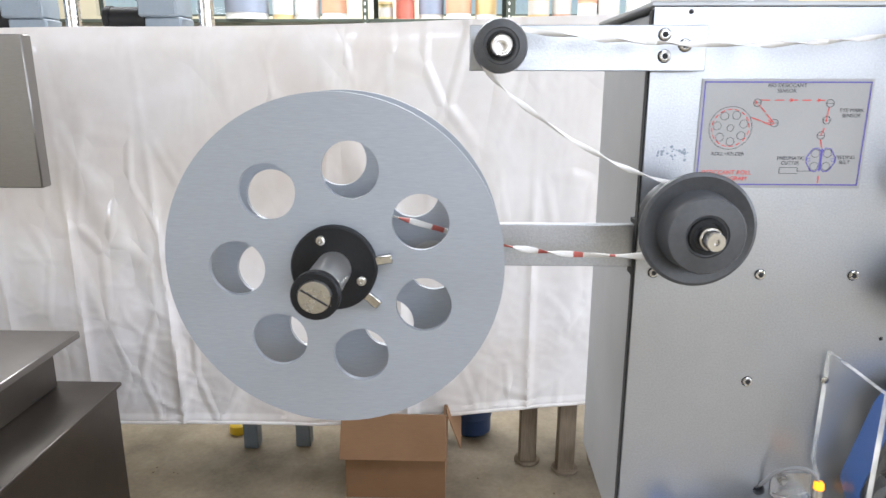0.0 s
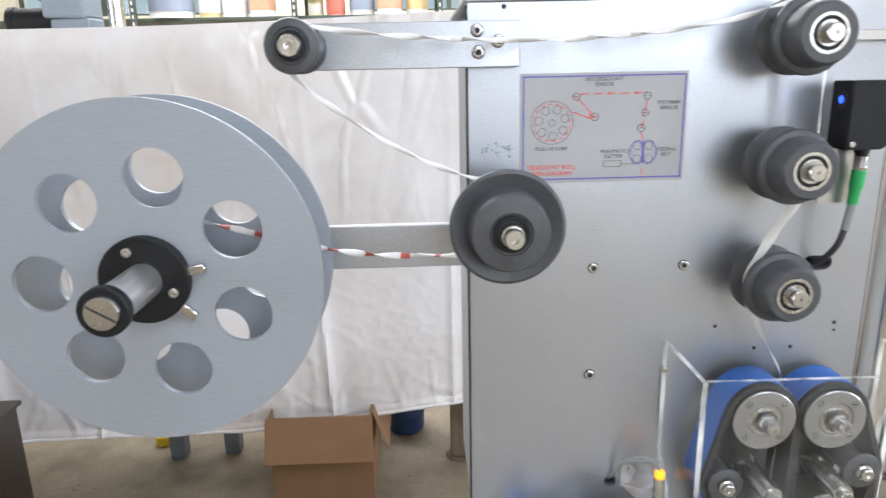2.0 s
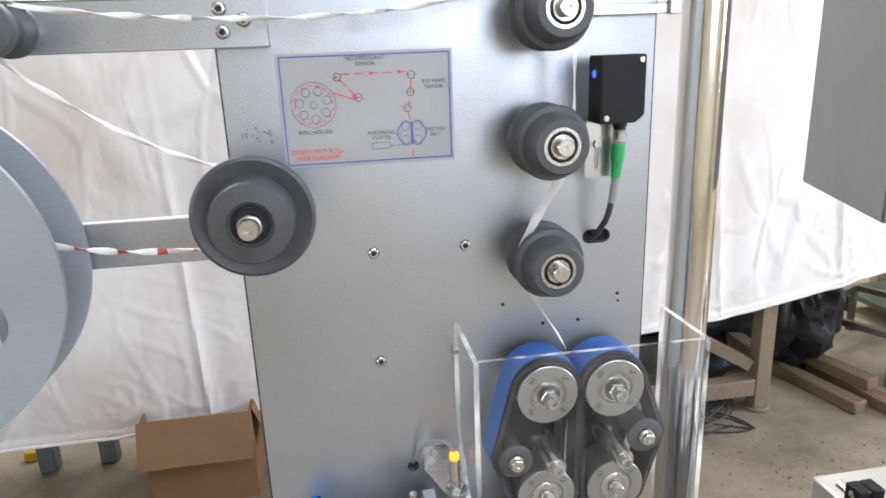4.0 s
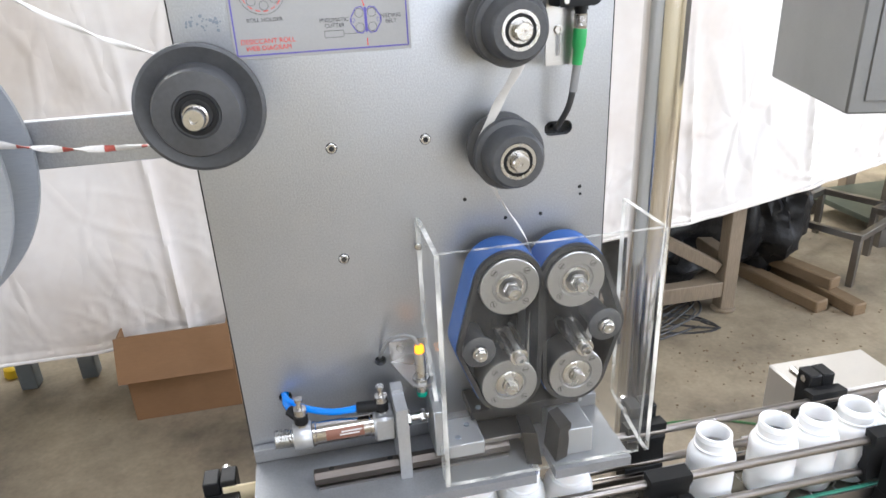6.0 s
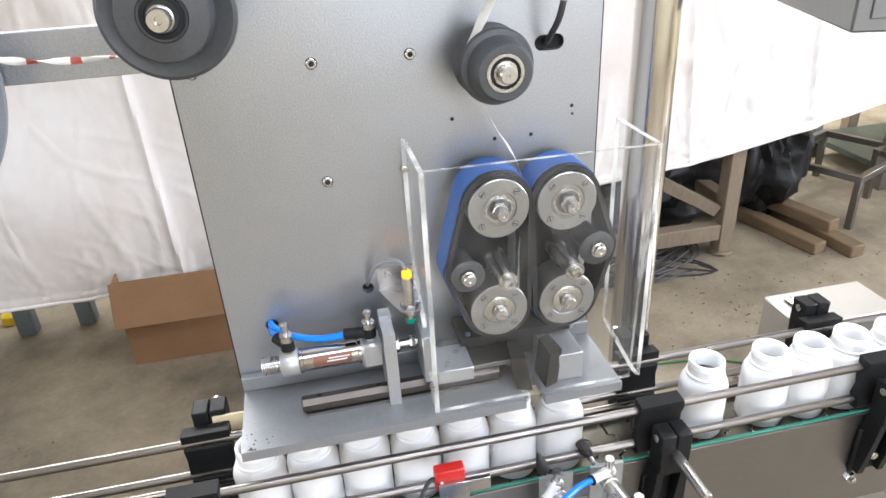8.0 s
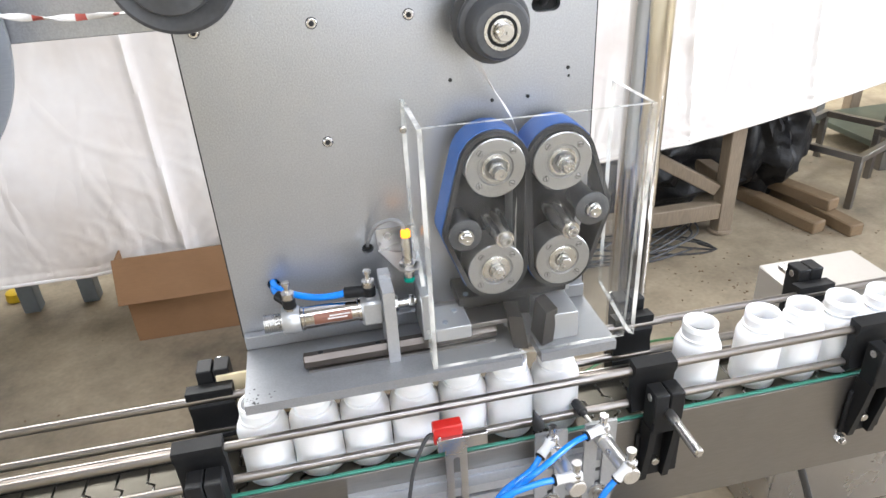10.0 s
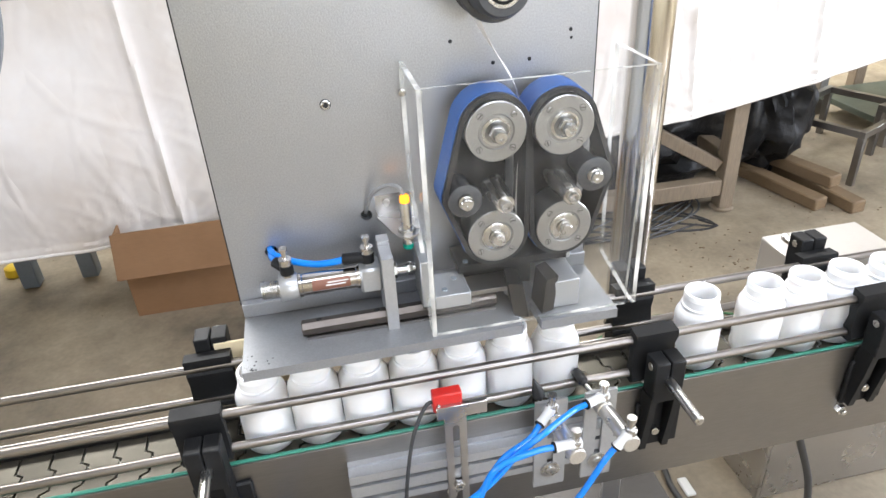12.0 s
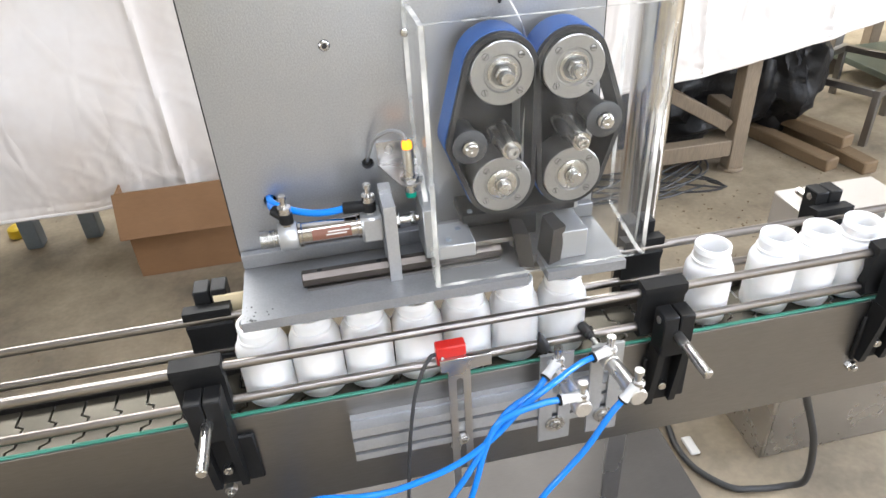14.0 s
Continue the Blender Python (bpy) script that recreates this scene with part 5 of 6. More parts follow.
rsb = thing("bottle_sensor", (0.41, -0.13, 0.68), "small red photo sensor on a slotted steel bracket", "sensor")
bm = bmesh.new()
sheet(bm, [(0.401, 0.592), (0.4275, 0.592), (0.4275, 0.806), (0.401, 0.806)], [slot2d(0.4145, 0.70, 0.18, 0.0085)], upright(0, -0.1270, 0), 0.0025)
part("slotted_bracket", bm, STEEL, rsb, "slotted steel bracket")
bm = bmesh.new()
box(bm, (0.392, -0.1335, 0.806), (0.452, -0.1275, 0.824), 0.0006)
box(bm, (0.4012, -0.1296, 0.795), (0.4273, -0.1275, 0.808))
part("bracket_head", bm, STEEL, rsb)
bm = bmesh.new()
box(bm, (0.3895, -0.1275, 0.812), (0.424, -0.112, 0.838), 0.0015)
part("housing", bm, RED, rsb, "red sensor housing")
bm = bmesh.new()
for z in (0.816, 0.825):
    cyl(bm, (0.3958, -0.1276, z), FRONT, 0.0018, 0.0015, 0, 10)
part("screw", bm, BRIGHT, rsb)
bm = bmesh.new()
tube(bm, [(0.392, -0.121, 0.826), (0.380, -0.124, 0.822), (0.362, -0.135, 0.790), (0.350, -0.146, 0.740), (0.342, -0.152, 0.680), (0.335, -0.152, 0.60), (0.330, -0.148, 0.50), (0.326, -0.146, 0.454)], 0.0024, 8)
part("cable", bm, CABLE, rsb, "thin black cable")
bm = bmesh.new()
hexagon(bm, (0.4145, -0.1295, 0.690), FRONT, 0.012, 0.007, 0.003)
part("bolt", bm, BRIGHT, rsb)


rsb.location += Vector((0.010, 0, 0.006))


def stop_cylinder(x, z, label, tip_black):
    """A mini cylinder, tilted in plan, on a slotted plate, with two elbows and hoses."""
    root = thing("stop_cylinder", (x, -0.13, 0.66), label, "cylinder", "bottle stop cylinders")
    bm = bmesh.new()
    sheet(bm, [(x - 0.020, 0.660), (x + 0.021, 0.660), (x + 0.021, 0.806), (x - 0.020, 0.806)], [slot2d(x + 0.001, 0.735, 0.085, 0.0085)], upright(0, -0.1268, 0), 0.004)
    part("slotted_plate", bm, ALU, root, "slotted aluminium plate")
    bm = bmesh.new()
    lathe(bm, [(0, 0), (0.0125, 0), (0.0125, 0.003), (0.007, 0.003), (0.0068, 0.006), (0.003, 0.006), (0.0026, 0.003), (0, 0.003)], to_axis((x + 0.001, -0.131, 0.690), FRONT), 24)
    part("washer_bolt", bm, BRIGHT, root)
    # axis: towards the bottles and slightly along the line
    back, d = Vector((x + 0.001, -0.214, z + 0.010)), Vector((-0.09, 0.95, -0.03)).normalized()
    bm = bmesh.new()
    lathe(bm, [(0, 0), (0.0095, 0), (0.0105, 0.001), (0.0105, 0.012), (0.0095, 0.013), (0.0092, 0.013), (0.0092, 0.060), (0.0105, 0.061), (0.0105, 0.074), (0.0095, 0.075), (0, 0.075)], to_axis(back, d), 32)
    part("barrel", bm, SPIN, root, "small stainless barrel")
    bm = bmesh.new()
    p = back + d * 0.073
    lathe(bm, [(0, 0), (0.0065, 0), (0.0065, 0.020), (0, 0.020)], to_axis(p, d), 6)
    box(bm, (x - 0.014, -0.1305, z - 0.012), (x + 0.018, -0.1225, z + 0.014), 0.001)
    part("nose", bm, ALU, root, "threaded nose in the plate")
    bm = bmesh.new()
    cyl(bm, p + d * 0.018, d, 0.003, 0.022, 0.0005, 14)
    part("rod", bm, BRIGHT, root)
    bm = bmesh.new()
    if tip_black:
        lathe(bm, [(0, 0), (0.0075, 0), (0.0075, 0.008), (0.001, 0.026), (0, 0.026)], to_axis(p + d * 0.030 + Vector((0, 0, 0.004)), Vector((-0.25, 0.2, 1)).normalized()), 18)
    else:
        lathe(bm, [(0, 0), (0.004, 0), (0.004, 0.006), (0.0065, 0.008), (0.0065, 0.028), (0, 0.028)], to_axis(p + d * 0.036, d), 18)
    part("stop_tip", bm, RUBBER, root, "black rubber stop tip")
    ends = []
    for f, dd in ((0.007, Vector((-1, 0.0, 0.0) if tip_black else (-0.6, -0.05, -0.75))), (0.068, Vector((-0.75, -0.5, -0.4) if tip_black else (-0.95, -0.3, 0.0)))):
        q = back + d * f
        bm = bmesh.new()
        lathe(bm, [(0.0055, 0.0), (0.0055, 0.012), (0.0068, 0.0125), (0.0068, 0.020), (0.0042, 0.021), (0.0042, 0.030), (0.0055, 0.031), (0.0055, 0.036), (0, 0.036)], to_axis(q, (0, 0, 1)), 16)
        part("banjo", bm, BRIGHT, root, "nickel banjo screw")
        e = q + Vector((0, 0, 0.016))
        dd.normalize()
        bm = bmesh.new()
        lathe(bm, [(0, -0.006), (0.0055, -0.006), (0.0066, -0.004), (0.0066, 0.006), (0.0056, 0.008), (0.0056, 0.0195), (0.0062, 0.021), (0.0062, 0.024), (0, 0.024)], to_axis(e, dd), 18)
        elbow = part("elbow", bm, WHITEP, root, "pale push-in elbow")
        bm = bmesh.new()
        lathe(bm, [(0.004, 0), (0.0063, 0.0), (0.0063, 0.0022), (0.004, 0.0022)], to_axis(e + dd * 0.0243, dd), 18)
        part("release_ring", bm, BLACK, elbow, "black release ring")
        ends.append((e + dd * 0.026, dd))
    return root, ends


r1, e1 = stop_cylinder(0.5425, 0.788, "small stainless stop cylinder with blue air hoses", True)
r2, e2 = stop_cylinder(0.6065, 0.790, "small stainless stop cylinder with blue hoses and a longer rod", False)
CABTOP = 0.450


def hose(root, p, d, pts, r=0.0037):
    bm = bmesh.new()
    tube(bm, [p - d * 0.004, p + d * 0.02] + pts, r, 14, 8)
    part("hose", bm, HOSE, root, "bright blue air hose")


hose(r1, *e1[0], [Vector(q) for q in ((0.455, -0.206, 0.800), (0.437, -0.204, 0.764), (0.422, -0.205, 0.700), (0.405, -0.2, 0.62), (0.395, -0.195, 0.53), (0.39, -0.19, CABTOP + 0.006))])
hose(r1, *e1[1], [Vector(q) for q in ((0.462, -0.197, 0.800), (0.435, -0.203, 0.762), (0.413, -0.205, 0.720), (0.390, -0.203, 0.675), (0.365, -0.2, 0.60), (0.35, -0.19, 0.52), (0.345, -0.18, CABTOP + 0.006))])
hose(r2, *e2[0], [Vector(q) for q in ((0.554, -0.207, 0.727), (0.530, -0.205, 0.688), (0.500, -0.205, 0.643), (0.475, -0.2, 0.56), (0.465, -0.195, CABTOP + 0.006))])
hose(r2, *e2[1], [Vector(q) for q in ((0.510, -0.190, 0.818), (0.480, -0.196, 0.802), (0.447, -0.202, 0.772), (0.408, -0.205, 0.745), (0.367, -0.205, 0.728), (0.325, -0.203, 0.716), (0.289, -0.2, 0.714), (0.24, -0.185, 0.705), (0.205, -0.165, 0.66), (0.19, -0.15, 0.56), (0.185, -0.145, CABTOP + 0.006))])

# ---------------------------------------------------------------- base cabinet below the conveyor, motor box, side cabinet, cable
base = thing("base_cabinet", (0.3, -0.05, 0), "low stainless steel base cabinet under the conveyor", "cabinet")
bm = bmesh.new()
box(bm, (-0.35, -0.34, 0.05), (0.787, 0.12, 0.444), 0.003)
part("body", bm, DULLSTEEL, base)
bm = bmesh.new()
box(bm, (-0.354, -0.344, 0.4442), (0.791, 0.124, CABTOP), 0.0015)
part("top_sheet", bm, DARKSTEEL, base, "brushed stainless top")
bm = bmesh.new()
box(bm, (-0.33, -0.32, 0.0), (0.767, 0.10, 0.052))
part("plinth", bm, BLACK, base)
bm = bmesh.new()
box(bm, (0.640, -0.094, CABTOP), (0.668, -0.088, 0.61), 0.001)
part("strut", bm, STEEL, base, "flat steel strut up to the conveyor")
part("strut", box(bmesh.new(), (-0.30, -0.094, CABTOP), (-0.272, -0.088, 0.61), 0.001), STEEL, base, "flat steel strut up to the conveyor")

mbx = thing("motor_box", (1.2, 0.12, 0.62), "brushed stainless motor cover box behind the conveyor", "box")
bm = bmesh.new()
box(bm, (1.014, 0.060, 0.585), (1.192, 0.155, 0.800), 0.003)
part("cover", bm, COVERM, mbx)
bm = bmesh.new()
box(bm, (1.02, 0.0102, 0.60), (1.18, 0.061, 0.655), 0.002)
part("mount", bm, STEEL, mbx)

cab = thing("side_cabinet", (1.5, 0.4, 0), "grey stainless cabinet standing on the floor behind the conveyor", "cabinet")
bm = bmesh.new()
box(bm, (1.21, 0.225, 0.0), (1.95, 0.44, 0.385), 0.003)
part("body", bm, STEEL, cab)
bm = bmesh.new()
box(bm, (1.22, 0.2235, 0.01), (1.58, 0.2252, 0.375), 0.0004)
part("door", bm, STEEL, cab)
bm = bmesh.new()
cyl(bm, (1.209, 0.30, 0.09), (-1, 0, 0), 0.005, 0.003, 0.001, 14)
part("screw", bm, BRIGHT, cab)

cabl = thing("floor_cable", (1.1, 0.15, 0.0), "black cable looping down to the concrete floor", "cable")
bm = bmesh.new()
tube(bm, [(1.035, -0.04, 0.61), (1.06, 0.0, 0.53), (1.149, 0.1, 0.368), (1.215, 0.105, 0.20), (1.238, 0.11, 0.06), (1.215, 0.135, 0.011), (1.15, 0.145, 0.009), (1.095, 0.164, 0.009), (1.047, 0.229, 0.009), (1.035, 0.30, 0.009), (1.046, 0.366, 0.009), (1.06, 0.5, 0.009)], 0.0075, 10, 8)
part("cable", bm, CABLE, cabl)
scrap = thing("paper_scrap", (1.08, 0.29, 0), "small white scrap lying on the floor", "scrap")
bm = bmesh.new()
box(bm, (1.06, 0.27, 0.0), (1.085, 0.325, 0.008), 0.003)
part("scrap", bm, WHITEP, scrap)

# control box hung from the post
ctl = thing("control_box", (1.2, 0.3, 1.23), "grey sheet steel control box carried by an arm from the post", "box")
a = math.atan2(0.28, 0.09)
m = Matrix.Translation((1.02, 0.10, 0)) @ Matrix.Rotation(a - math.pi / 2, 4, "Z")
bm = bmesh.new()
box(bm, (0, 0, 1.232), (0.42, 0.295, 1.70), 0.003, m)
part("body", bm, BOXM, ctl)
bm = bmesh.new()
box(bm, (0.02, -0.003, 1.25), (0.40, 0.0005, 1.68), 0.001, m)
part("door", bm, BOXM, ctl)
bm = bmesh.new()
tube(bm, [(0.80, 0.2, 1.80), (0.95, 0.23, 1.81), (1.12, 0.27, 1.80), (1.2, 0.29, 1.76), (1.21, 0.29, 1.69)], 0.018, 12)
part("arm", bm, ROD, ctl, "bent tube arm")

# ---------------------------------------------------------------- draped frame behind
frame_t = thing("timber_bench", (0.5, 2.0, 0), "rough timber frame bench under the draped plastic", "bench")
for x, y in ((1.955, 1.595), (2.02, 2.6), (0.415, 1.66), (0.46, 2.6), (0.275, 1.72), (-2.2, 1.66), (-2.2, 2.6), (3.4, 1.62), (3.4, 2.6)):
    bm = bmesh.new()
    box(bm, (x - 0.032, y - 0.032, 0.015), (x + 0.032, y + 0.032, 1.545), 0.003)
    leg = part("leg", bm, WOOD, frame_t)
    bm = bmesh.new()
    cyl(bm, (x, y, 0), (0, 0, 1), 0.05, 0.016, 0.004, 20)
    part("foot", bm, WOOD, leg)
for lo, hi in (((0.49, 1.565, 0.075), (1.922, 1.625, 0.145)), ((1.925, 1.63, 0.19), (1.985, 2.58, 0.26)), ((0.49, 2.57, 0.19), (1.99, 2.63, 0.26)), ((-2.24, 1.60, 1.5455), (3.44, 1.68, 1.585)), ((-2.24, 2.56, 1.5455), (3.44, 2.64, 1.585))):
    bm = bmesh.new()
    box(bm, lo, hi, 0.003)
    part("rail", bm, WOOD, frame_t)
bm = bmesh.new()
d = Vector((-0.62, 0.1, 0.36))
box(bm, (0, -0.02, -0.025), (0.75, 0.02, 0.025), 0.003, Matrix.Translation((1.91, 1.60, 0.20)) @ Vector(d).to_track_quat("X", "Z").to_matrix().to_4x4())
part("brace", bm, WOOD, frame_t)
bm = bmesh.new()
box(bm, (-2.3, 1.59, 1.5855), (3.5, 2.7, 1.605), 0.003)
part("top_board", bm, WOOD, frame_t)

# the film: one wavy sheet over the top and down the front
drape = thing("plastic_drape", (0.5, 1.5, 0.4), "milky wrinkled polythene sheet hung over the bench, smeared with dirt", "sheet")
NX, NZ = 620, 150
XS0, XS1 = -2.35, 3.55
# place, lean towards the hem and depth of the long hanging folds
creases = [(-1.64, 0.05, 0.010), (-1.36, 0.03, 0.012), (-1.06, 0.05, 0.011), (-0.235, 0.045, 0.013), (0.25, 0.0, 0.008), (0.95, 0.0, 0.009), (1.62, 0.08, 0.010), (2.1, 0.1, 0.012), (2.7, -0.05, 0.009)]


def crumple(x, z, s, seed):
    """Sharp little ridges of handled film, in patches."""
    q = Vector((x * s + 0.6 * z * s, seed, z * s * 1.3))
    ridge = max(0.0, 1.0 - abs(noise.noise(q)) * 5.0) ** 2
    patch = max(0.0, noise.noise(Vector((x * 2.3, seed + 7.0, z * 2.0))) + 0.12)
    return ridge * min(1.0, patch * 2.5)


def drape_point(x, v):
    """v: 0 at the hem, 1 at the front top edge, past 1 over the top."""
    hem = 0.256 + (0.088 if x > -0.5 else 0.02) * (x + 0.5) + 0.10 * max(0.0, x - 1.75) + 0.004 * math.sin(5.3 * x)
    top = 1.655 + 0.02 * max(-1.6, min(x, 1.2)) + 0.006 * math.sin(3.1 * x)
    if v > 1:
        return Vector((x, 1.565 + (v - 1) * 4.0, top + 0.004 * math.sin(9 * x)))
    z = hem + (top - hem) * v
    y = 1.535 + 0.010 * (1 - v) * math.sin(2.1 * x + 0.6) + 0.022 * noise.noise(Vector((x * 1.1, 3.1, z * 0.8)))
    y += 0.007 * noise.noise(Vector((x * 2.2 + z * 1.3, 1.7, z * 2.0 - x * 0.6)))
    low = min(1.0, max(0.0, (1.05 - z) / 0.5))
    y -= (0.003 * crumple(x, z, 4.0, 2.0) + 0.004 * crumple(x, z, 9.0, 5.0) + 0.0025 * crumple(x, z, 17.0, 9.0)) * (0.15 + 0.85 * low)
    for cx, lean, depth in creases:
        dx = x - cx - lean * (1 - v) * 1.2
        if abs(dx) > 0.35:
            continue
        fade = min(1.0, max(0.0, (1.25 - z) / 0.3))
        y -= depth * math.exp(-(dx / 0.012) ** 2) * (0.15 + 0.85 * fade)
        y += 0.5 * depth * math.exp(-((dx - 0.05) / 0.045) ** 2) * fade
        # arcs that rise from the fold's foot to both sides
        for s in (-1, 1):
            u = s * dx
            if u > 0:
                dz = (z - hem - 0.045) - u * 0.25 - u * u * 2.2
                y -= 0.004 * math.exp(-(dz / 0.014) ** 2) * math.exp(-(u / 0.14) ** 2)
    if v < 0.02:
        y -= 0.006
    if v > 0.94:
        y += ((v - 0.94) / 0.06) ** 2 * 0.03
    return Vector((x, y, z))


bm = bmesh.new()
vs = [i / NZ for i in range(NZ + 1)] + [1.01, 1.05, 1.15, 1.27]
grid = [[bm.verts.new(drape_point(XS0 + (XS1 - XS0) * i / NX, v)) for i in range(NX + 1)] for v in vs]
for a, b in zip(grid, grid[1:]):
    for i in range(NX):
        bm.faces.new((a[i], a[i + 1], b[i + 1], b[i]))
ob = part("film", bm, FILM, drape)
md = ob.modifiers.new("thickness", "SOLIDIFY")
md.thickness = 0.0015
bm = bmesh.new()
tube(bm, [drape_point(XS0 + (XS1 - XS0) * i / 80, 0.0) + Vector((0, -0.002, 0)) for i in range(81)], 0.006, 8, 3)
part("hem", bm, FILM, drape, "rolled milky hem")

# ---------------------------------------------------------------- cardboard box under the drape
carton = thing("cardboard_box", (-0.25, 1.75, 0), "open brown cardboard box with its flaps down, filled with green caps", "box")
bx0, bx1, by0, by1, bz = -0.400, -0.042, 1.455, 1.88, 0.333
t = 0.006
for lo, hi in (((bx0, by0, 0), (bx1, by0 + t, bz)), ((bx0, by1 - t, 0), (bx1, by1, bz)), ((bx0, by0 + t, 0), (bx0 + t, by1 - t, bz)), ((bx1 - t, by0 + t, 0), (bx1, by1 - t, bz)), ((bx0 + t, by0 + t, 0), (bx1 - t, by1 - t, t))):
    part("side_panel", box(bmesh.new(), lo, hi, 0.001), CARD, carton)
bm = bmesh.new()
box(bm, (bx0 - 0.008, -0.004, -0.155), (bx1 + 0.004, 0.0, 0.0), 0.001, Matrix.Translation((0, by0 - 0.001, bz)) @ Matrix.Rotation(radians(-24), 4, "X"))
part("front_flap", bm, CARD, carton, "folded-down cardboard flap")
bm = bmesh.new()
box(bm, (0.0, by0 + 0.02, -0.15), (0.004, by1 - 0.02, 0.0), 0.001, Matrix.Translation((bx1 + 0.001, 0, bz)) @ Matrix.Rotation(radians(-20), 4, "Y"))
part("side_flap", bm, CARD, carton, "folded-down cardboard flap")
bm = bmesh.new()
rnd = random.Random(5)
for i in range(230):
    p = (bx0 + 0.03 + rnd.random() * (bx1 - bx0 - 0.06), by0 + 0.03 + rnd.random() * (by1 - by0 - 0.06), 0.245 + rnd.random() * 0.035)
    dd = Vector((rnd.gauss(0, 1), rnd.gauss(0, 1), rnd.gauss(0, 1))).normalized()
    lathe(bm, [(0, 0), (0.017, 0), (0.018, 0.004), (0.018, 0.018), (0.015, 0.018)], to_axis(p, dd), 12)
box(bm, (bx0 + 0.01, by0 + 0.01, 0.01), (bx1 - 0.01, by1 - 0.01, 0.25))
caps = part("bottle_caps", bm, LEAFM, carton, "heap of green bottle caps")
tagged(caps, kind="stuff")

# small things on the floor under the drape
gl = thing("trestle", (-0.8, 1.9, 0), "blue-grey painted steel trestle legs under the bench", "trestle")
for x, y in ((-0.845, 1.80), (-0.635, 1.82)):
    bm = bmesh.new()
    box(bm, (x - 0.03, y - 0.03, 0), (x + 0.03, y + 0.03, 0.62), 0.004)
    part("leg", bm, GREYPAINT, gl)
bm = bmesh.new()
box(bm, (-0.92, 1.77, 0.6205), (-0.56, 1.85, 0.66), 0.004)
part("beam", bm, GREYPAINT, gl)
ye = thing("yellow_cap", (-0.94, 1.905, 0), "yellow plastic cap lying on the concrete floor", "cap")
bm = bmesh.new()
lathe(bm, [(0, 0), (0.036, 0), (0.04, 0.005), (0.036, 0.035), (0.02, 0.045), (0, 0.045)], to_axis((-0.94, 1.905, 0), (0, 0, 1)), 20)
part("cap", bm, YELLOW, ye)
sc = thing("torn_cardboard", (-0.6, 2.05, 0), "torn brown cardboard leaning under the bench", "cardboard")
bm = bmesh.new()
box(bm, (-0.68, 0, 0), (-0.50, 0.006, 0.34), 0.001, Matrix.Translation((0, 2.12, 0)) @ Matrix.Rotation(radians(-14), 4, "X"))
box(bm, (-0.86, 0, 0), (-0.70, 0.006, 0.22), 0.001, Matrix.Translation((0, 2.02, 0)) @ Matrix.Rotation(radians(-30), 4, "X"))
part("board", bm, CARD, sc)
bb = thing("blue_drum", (0.06, 1.96, 0), "blue plastic drum beside the cardboard box", "drum")
bm = bmesh.new()
lathe(bm, [(0, 0), (0.07, 0), (0.08, 0.01), (0.08, 0.07), (0.084, 0.08), (0.08, 0.09), (0.08, 0.15), (0.07, 0.17), (0, 0.17)], to_axis((0.06, 1.96, 0), (0, 0, 1)), 28)
part("drum", bm, material("blue_drum_plastic", (0.02, 0.05, 0.13), 0.5), bb)

# black bag heap, timbers and steel stands at the right of the bench
bag = thing("black_bag", (1.7, 2.1, 0), "crumpled black polythene heap stuffed under the bench", "bag")
bm = bmesh.new()
bmesh.ops.create_icosphere(bm, subdivisions=5, radius=1.0)
for v in bm.verts:
    n3 = v.co.normalized()
    k = 1 + 0.22 * noise.noise(n3 * 2.3) + 0.10 * noise.noise(n3 * 6 + Vector((3, 1, 2))) + 0.05 * abs(noise.noise(n3 * 15))
    v.co = Vector((1.72 + n3.x * 0.78 * k, 2.15 + n3.y * 0.42 * k, max(0.0, 0.24 + n3.z * 0.34 * k)))
part("film", bm, BAGM, bag)
bag2 = thing("black_bag", (2.42, 1.95, 0), "crumpled black polythene bag beside the bench leg", "bag")
bm = bmesh.new()
bmesh.ops.create_icosphere(bm, subdivisions=5, radius=1.0)
for v in bm.verts:
    n3 = v.co.normalized()
    k = 1 + 0.25 * noise.noise(n3 * 2.0 + Vector((7, 0, 0))) + 0.12 * noise.noise(n3 * 6 + Vector((3, 9, 2))) + 0.05 * abs(noise.noise(n3 * 15))
    v.co = Vector((2.27 + n3.x * 0.22 * k, 1.98 + n3.y * 0.28 * k, max(0.0, 0.32 + n3.z * 0.36 * k)))
part("film", bm, BAGM, bag2)
for i, (x, y, z, ln, ang) in enumerate(((2.28, 2.00, 0, 0.62, -84), (2.22, 1.93, 0.0552, 0.42, -74), (2.12, 1.90, 0.0, 0.46, -77))):
    tb = thing("timber", (x, y, z), "rough sawn timber lying on the floor", "timber", "timbers on the floor")
    bm = bmesh.new()
    box(bm, (0, -0.035, 0), (ln, 0.035, 0.055), 0.006, Matrix.Translation((x + 0.1, y, z)) @ Matrix.Rotation(radians(ang), 4, "Z"))
    part("beam", bm, PALLET, tb)
